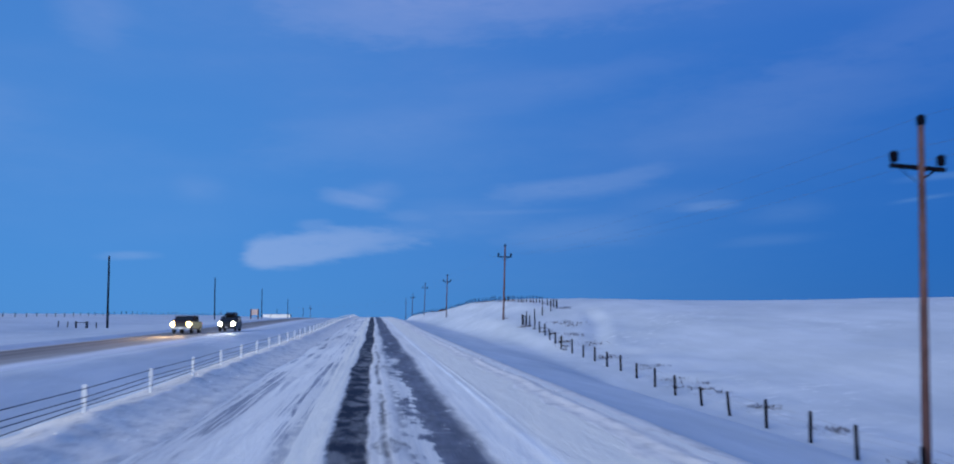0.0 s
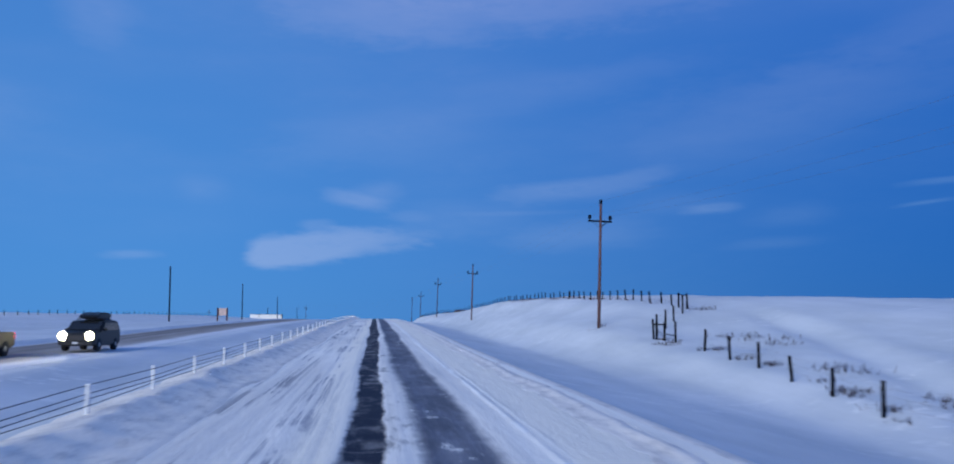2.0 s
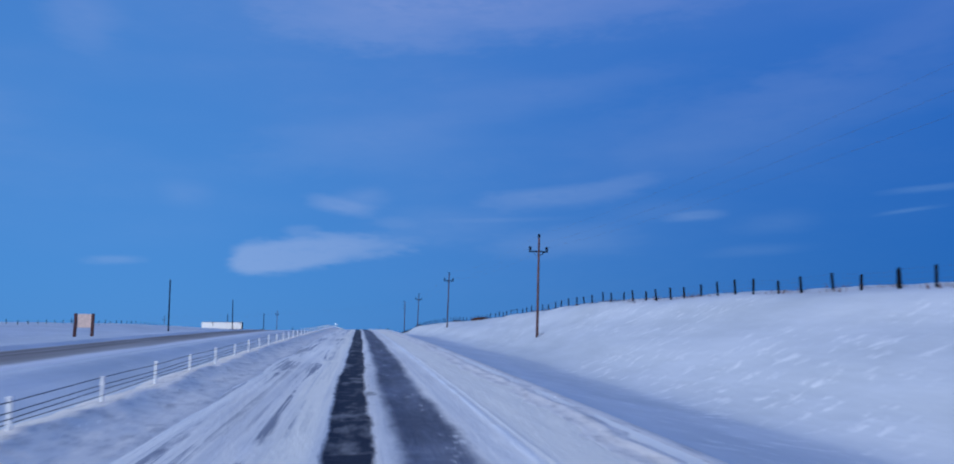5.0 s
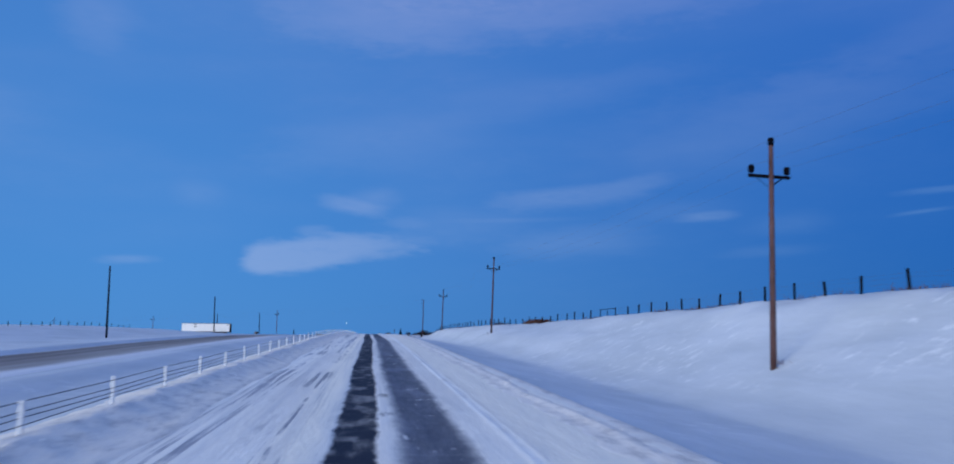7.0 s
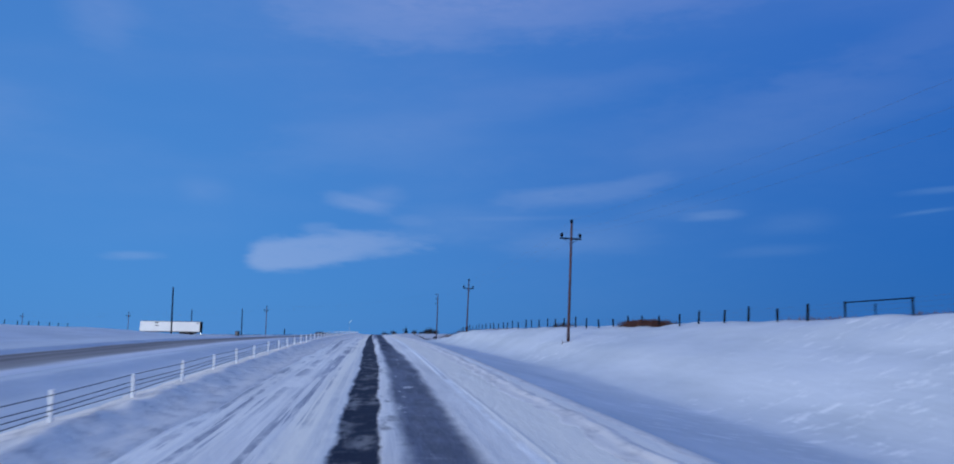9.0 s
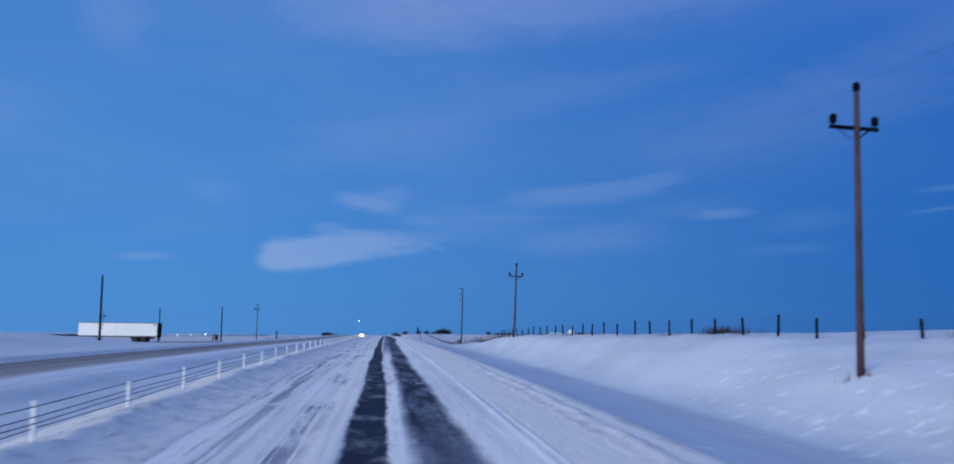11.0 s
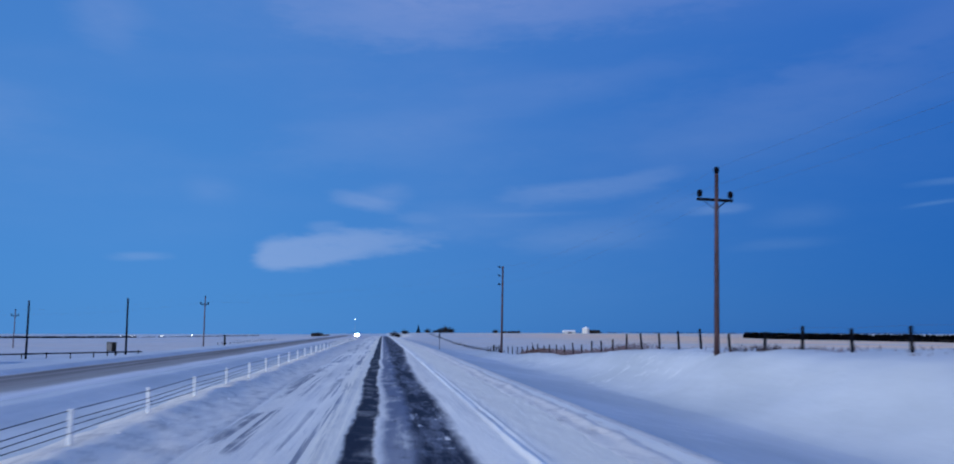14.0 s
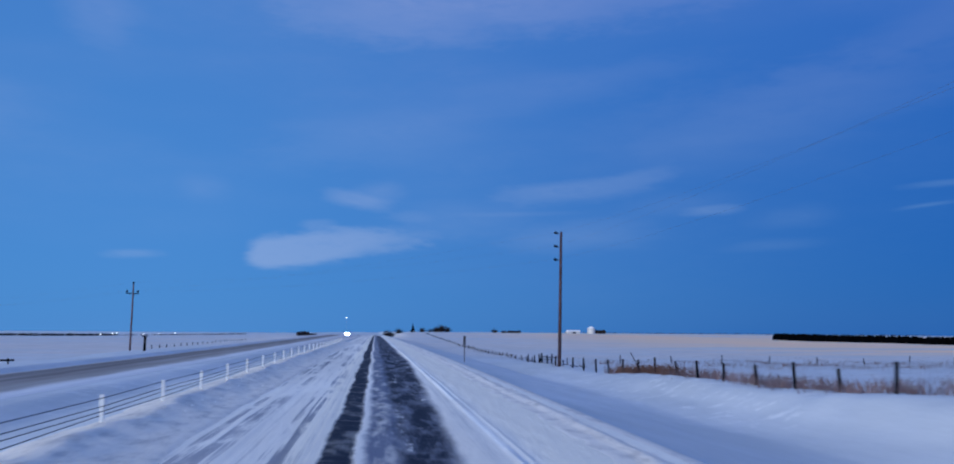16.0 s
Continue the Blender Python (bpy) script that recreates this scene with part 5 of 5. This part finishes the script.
def lot_rail(a, b):
    """A low pipe rail on stub posts round the lot."""
    z = ground_z(*a)
    t = thing("pipe_rail", (*a, z), "low dark pipe rail round the snowy lot", "rail fence")
    d = Vector((b[0] - a[0], b[1] - a[1], ground_z(*b) - z))
    part("rail", rod(bmesh.new(), (-0.2, 0, 0.66), d + Vector((0.6, 0, 0.66)), 0.11), NEAR_BLACK, t)
    for k in range(8):
        p = d * (k / 7)
        g = ground_z(a[0] + p.x, a[1] + p.y) - z
        part("stub_post", rod(bmesh.new(), (p.x, p.y, g - 0.3), (p.x, p.y, p.z + 0.70 + 0.18 * (k % 2)), 0.09), NEAR_BLACK, t)


lot_rail((-60.0, 494.5), (-39.9, 507.3))


def utility_box(at):
    t = thing("utility_box", (*at, ground_z(*at)), "grey and black utility box on legs in the snow", "utility box")
    for x in (-0.5, 0.5):
        part("leg", box(bmesh.new(), (x - 0.06, -0.06, -0.3), (x + 0.06, 0.06, 1.0), 0.008), NEAR_BLACK, t)
    part("cabinet", box(bmesh.new(), (-0.56, -0.3, 0.78), (0.56, 0.3, 1.95), 0.03), NEAR_BLACK, t)
    part("lid", box(bmesh.new(), (-0.60, -0.34, 1.95), (0.60, 0.34, 2.02), 0.02), DARK_STEEL, t)
    part("door", box(bmesh.new(), (-0.52, -0.325, 0.84), (0.12, -0.302, 1.88), 0.008), GREY_PAINT, t, "grey sheet-metal door")


utility_box((-36.6, 483.0))


def verge_post(at):
    """A stout timber post with a small cap board beside the last pole of the far verge."""
    t = thing("timber_post", (*at, ground_z(*at)), "stout dark timber post with a cap board on the far verge", "post")
    part("post", rod(bmesh.new(), (0, 0, -0.4), (0, 0, 1.65), 0.17, 0.15, 10), DARK_WOOD, t)
    part("cap_board", box(bmesh.new(), (-0.34, -0.12, 1.65), (0.26, 0.12, 1.83), 0.02), DARK_WOOD, t)


verge_post((-27.5, 514.6))

# ---- signs ----


def sign_back(at):
    """Two plywood panels on timber legs, seen from behind."""
    t = thing("road_sign", (*at, ground_z(*at)), "back of a two-legged roadside sign in the snow", "sign")
    for x in (-0.88, 0.88):
        part("leg", box(bmesh.new(), (x - 0.15, -0.10, -0.3), (x + 0.15, 0.10, 2.45), 0.02), SIGN_LEG, t)
    part("panel", box(bmesh.new(), (-0.73, 0.0, 0.95), (0.73, 0.04, 2.4), 0.005), SIGN_BACK, t)
    for z in (1.2, 2.1):
        part("stringer", box(bmesh.new(), (-0.73, -0.03, z - 0.05), (0.73, -0.002, z + 0.05)), SIGN_BACK, t)


sign_back((-29.1, 254.0))


def marker_post(at):
    t = thing("marker_post", (*at, ground_z(*at)), "slim dark marker post on the snowy road verge", "road marker", "road markers")
    part("post", box(bmesh.new(), (-0.04, -0.03, -0.4), (0.04, 0.03, 2.25), 0.006), DARK_STEEL, t)
    part("plate", box(bmesh.new(), (-0.11, -0.045, 1.55), (0.11, -0.032, 2.3), 0.004), DARK_STEEL, t)


marker_post((8.0, 484.3))

# ---- far trees, farm and lights ----


def twig_crown(bm, rng, high, wide, twigs):
    """Limbs and many thin twigs from the ground up: a leafless, bushy crown with gaps."""
    for _ in range(twigs):
        a, out = rng.uniform(0, math.tau), rng.random() ** 0.6
        foot = Vector((rng.gauss(0, 0.10) * high * wide, rng.gauss(0, 0.10) * high, high * rng.uniform(0.0, 0.15)))
        top = high * math.sqrt(max(0.05, 1 - out * out * 0.9)) * rng.uniform(0.35, 1.0)
        tip = Vector((math.cos(a) * out * high * 0.45 * wide, math.sin(a) * out * high * 0.45, max(top, foot.z + 0.3)))
        rod(bm, foot, tip, high * 0.012, high * 0.004, 3)
        for _ in range(5):
            p = foot.lerp(tip, rng.uniform(0.25, 0.95))
            q = p + Vector((rng.gauss(0, 1), rng.gauss(0, 1), rng.uniform(0.1, 1.1))) * high * 0.10
            rod(bm, p, q, high * 0.007, high * 0.003, 3)


def bare_tree(at, high, wide, seed):
    t = thing("bare_tree", (*at, ground_z(*at)), "leafless tree on the far snowy field", "tree", "far bare trees")
    rng = random.Random(seed)
    part("trunk", rod(bmesh.new(), (0, 0, -0.5), (0, 0, high * 0.3), high * 0.04, high * 0.028, 7), BRUSH, t)
    bm = bmesh.new()
    twig_crown(bm, rng, high, wide, 150)
    part("crown", bm, BRUSH, t)


def spruce(at, high, seed):
    t = thing("spruce_tree", (*at, ground_z(*at)), "dark pointed spruce on the far rise", "tree")
    rng = random.Random(seed)
    part("trunk", rod(bmesh.new(), (0, 0, -0.5), (0, 0, high), high * 0.02, high * 0.004, 6), BRUSH, t)
    bm = bmesh.new()
    for k in range(260):
        f = rng.random() ** 0.8
        a, r = rng.uniform(0, math.tau), high * 0.33 * (1 - f) * rng.uniform(0.6, 1.1) + 0.1
        z = high * (0.06 + 0.92 * f)
        rod(bm, (0, 0, z + r * 0.1), (math.cos(a) * r, math.sin(a) * r, z - r * 0.25), r * 0.22, 0.02, 4)
    part("crown", bm, SPRUCE, t)


def shelterbelt(name, a, b, high, step, material, label, seed, wide=2.0, sunk=0.3):
    """A belt of close small trees or brush, in one mesh."""
    rng = random.Random(seed)
    n = int(math.hypot(b[0] - a[0], b[1] - a[1]) / step)
    verts, faces = [], []
    for k in range(n + 1):
        x, y = a[0] + (b[0] - a[0]) * k / n, a[1] + (b[1] - a[1]) * k / n
        for _ in range(5):
            px, py = x + rng.gauss(0, step * 0.6), y + rng.gauss(0, wide)
            h = high * rng.uniform(0.78, 1.08)
            z, r = ground_z(px, py) - sunk, high * rng.uniform(0.22, 0.36)
            i, s, turn = len(verts), 6, rng.random() * 6
            for ring, (rr, hh) in enumerate(((0.8, 0.0), (1.0, 0.35), (0.8, 0.7), (0.3, 1.0))):
                for q in range(s):
                    w = r * rr * rng.uniform(0.7, 1.25)
                    verts.append((px + w * math.cos(turn + q * math.tau / s), py + w * math.sin(turn + q * math.tau / s), z + hh * h * rng.uniform(0.94, 1.05)))
            for ring in range(3):
                for q in range(s):
                    o = i + ring * s
                    faces.append((o + q, o + (q + 1) % s, o + s + (q + 1) % s, o + s + q))
            faces.append(tuple(i + 3 * s + q for q in range(s)))
    me = bpy.data.meshes.new(name)
    me.from_pydata(verts, [], faces)
    me.materials.append(material)
    tagged(new(name, me), label, "trees", kind="stuff")


shelterbelt("shelterbelt", (203, 812), (280, 660), 4.2, 0.9, SPRUCE, "long dark shelterbelt of low conifers across the field", 1, 2.0, 1.1)
shelterbelt("far_woods", (-900, 1500), (-330, 1530), 3.2, 2.6, SPRUCE, "thin dark line of far woods on the horizon", 2, 6.0)
shelterbelt("far_woods", (-330, 1560), (-180, 1600), 2.0, 3.0, BRUSH, "thin line of far brush on the horizon", 3, 6.0)
shelterbelt("far_brush", (300, 1700), (900, 1680), 2.0, 9.0, BRUSH, "faint line of brush on the horizon", 4, 6.0)
shelterbelt("roadside_brush", (-43.5, 902), (-39.5, 906), 2.6, 1.0, BRUSH, "dark roadside brush beyond the far carriageway", 5, 1.0)
shelterbelt("roadside_brush", (-37.5, 904), (-34.8, 906), 1.7, 0.9, BRUSH, "low dark roadside bush beyond the far carriageway", 9, 0.8)
shelterbelt("far_brush", (112, 1140), (127, 1142), 2.4, 1.6, BRUSH, "dark clump of brush on the far rise", 6, 1.5)
shelterbelt("far_brush", (184, 1105), (196, 1108), 3.6, 1.6, BRUSH, "brush round the farm buildings", 8, 1.5)
spruce((35.0, 1190.0), 9.0, 1)
for k, (x, y, high) in enumerate(((54, 1232, 4.0), (60, 1235, 6.5), (65, 1232, 9.0), (71, 1236, 7.0), (46, 1225, 5.5), (9, 1010, 5.5), (12, 1012, 4.0), (17, 1012, 4.5), (105, 1140, 4.5))):
    bare_tree((x, y), high, 1.9, 40 + k)


def silo(at, r, high):
    t = thing("grain_bin", (*at, ground_z(*at)), "white round grain bin on the far field", "silo")
    bm = lathe(bmesh.new(), [(r, -0.3)] + [(r + (0.03 if k % 2 else 0), high * k / 12) for k in range(13)], 20)
    part("wall", bm, WHITE_WALL, t)
    part("roof", lathe(bmesh.new(), [(r + 0.1, high), (r * 0.5, high + r * 0.35), (0.3, high + r * 0.55), (0.25, high + r * 0.62)], 20), ROOF_SNOW, t)


def barn(at, wide, deep, wall, rise, label):
    t = thing("barn", (*at, ground_z(*at)), label, "barn", "far farm buildings")
    part("wall", box(bmesh.new(), (-wide / 2, 0, -0.4), (wide / 2, deep, wall)), WHITE_WALL, t)
    roof = bmesh.new()
    extrude_side(roof, [(-0.4, wall - 0.1), (deep / 2, wall + rise), (deep + 0.4, wall - 0.1)], -wide / 2 - 0.4, wide / 2 + 0.4)
    part("roof", roof, ROOF_SNOW, t, "snow-covered roof")
    part("door", box(bmesh.new(), (-wide * 0.15, -0.06, -0.3), (wide * 0.15, -0.004, wall * 0.8)), GREY_WOOD, t)


silo((177.5, 1082.0), 3.2, 4.4)
barn((164.0, 1085.0), 10.0, 8.0, 1.7, 1.3, "low white barn with a snowy roof on the far field")


def mast_light(at, high, size):
    t = thing("yard_light", (*at, ground_z(*at)), "tall far lamp mast with a lit lamp", "street lamp")
    part("mast", rod(bmesh.new(), (0, 0, -0.5), (0, 0, high), 0.10, 0.06, 6), STEEL, t)
    part("lamp", lathe(bmesh.new(), [(size * 0.5, -0.2), (size, 0), (size, size), (size * 0.4, size * 1.6)], 10, (0, -0.4, high)), LAMP_MAST, t, "glowing white lamp")


mast_light((-36.2, 1470.0), 22.0, 0.5)
for k, (x, y) in enumerate(((-337, 1490), (-323, 1490), (-319, 1492), (-286, 1490), (-268, 1492), (-248, 1490))):
    mast_light((x, y), 1.6 + 0.5 * (k % 3), 0.30 + 0.12 * (k % 2))
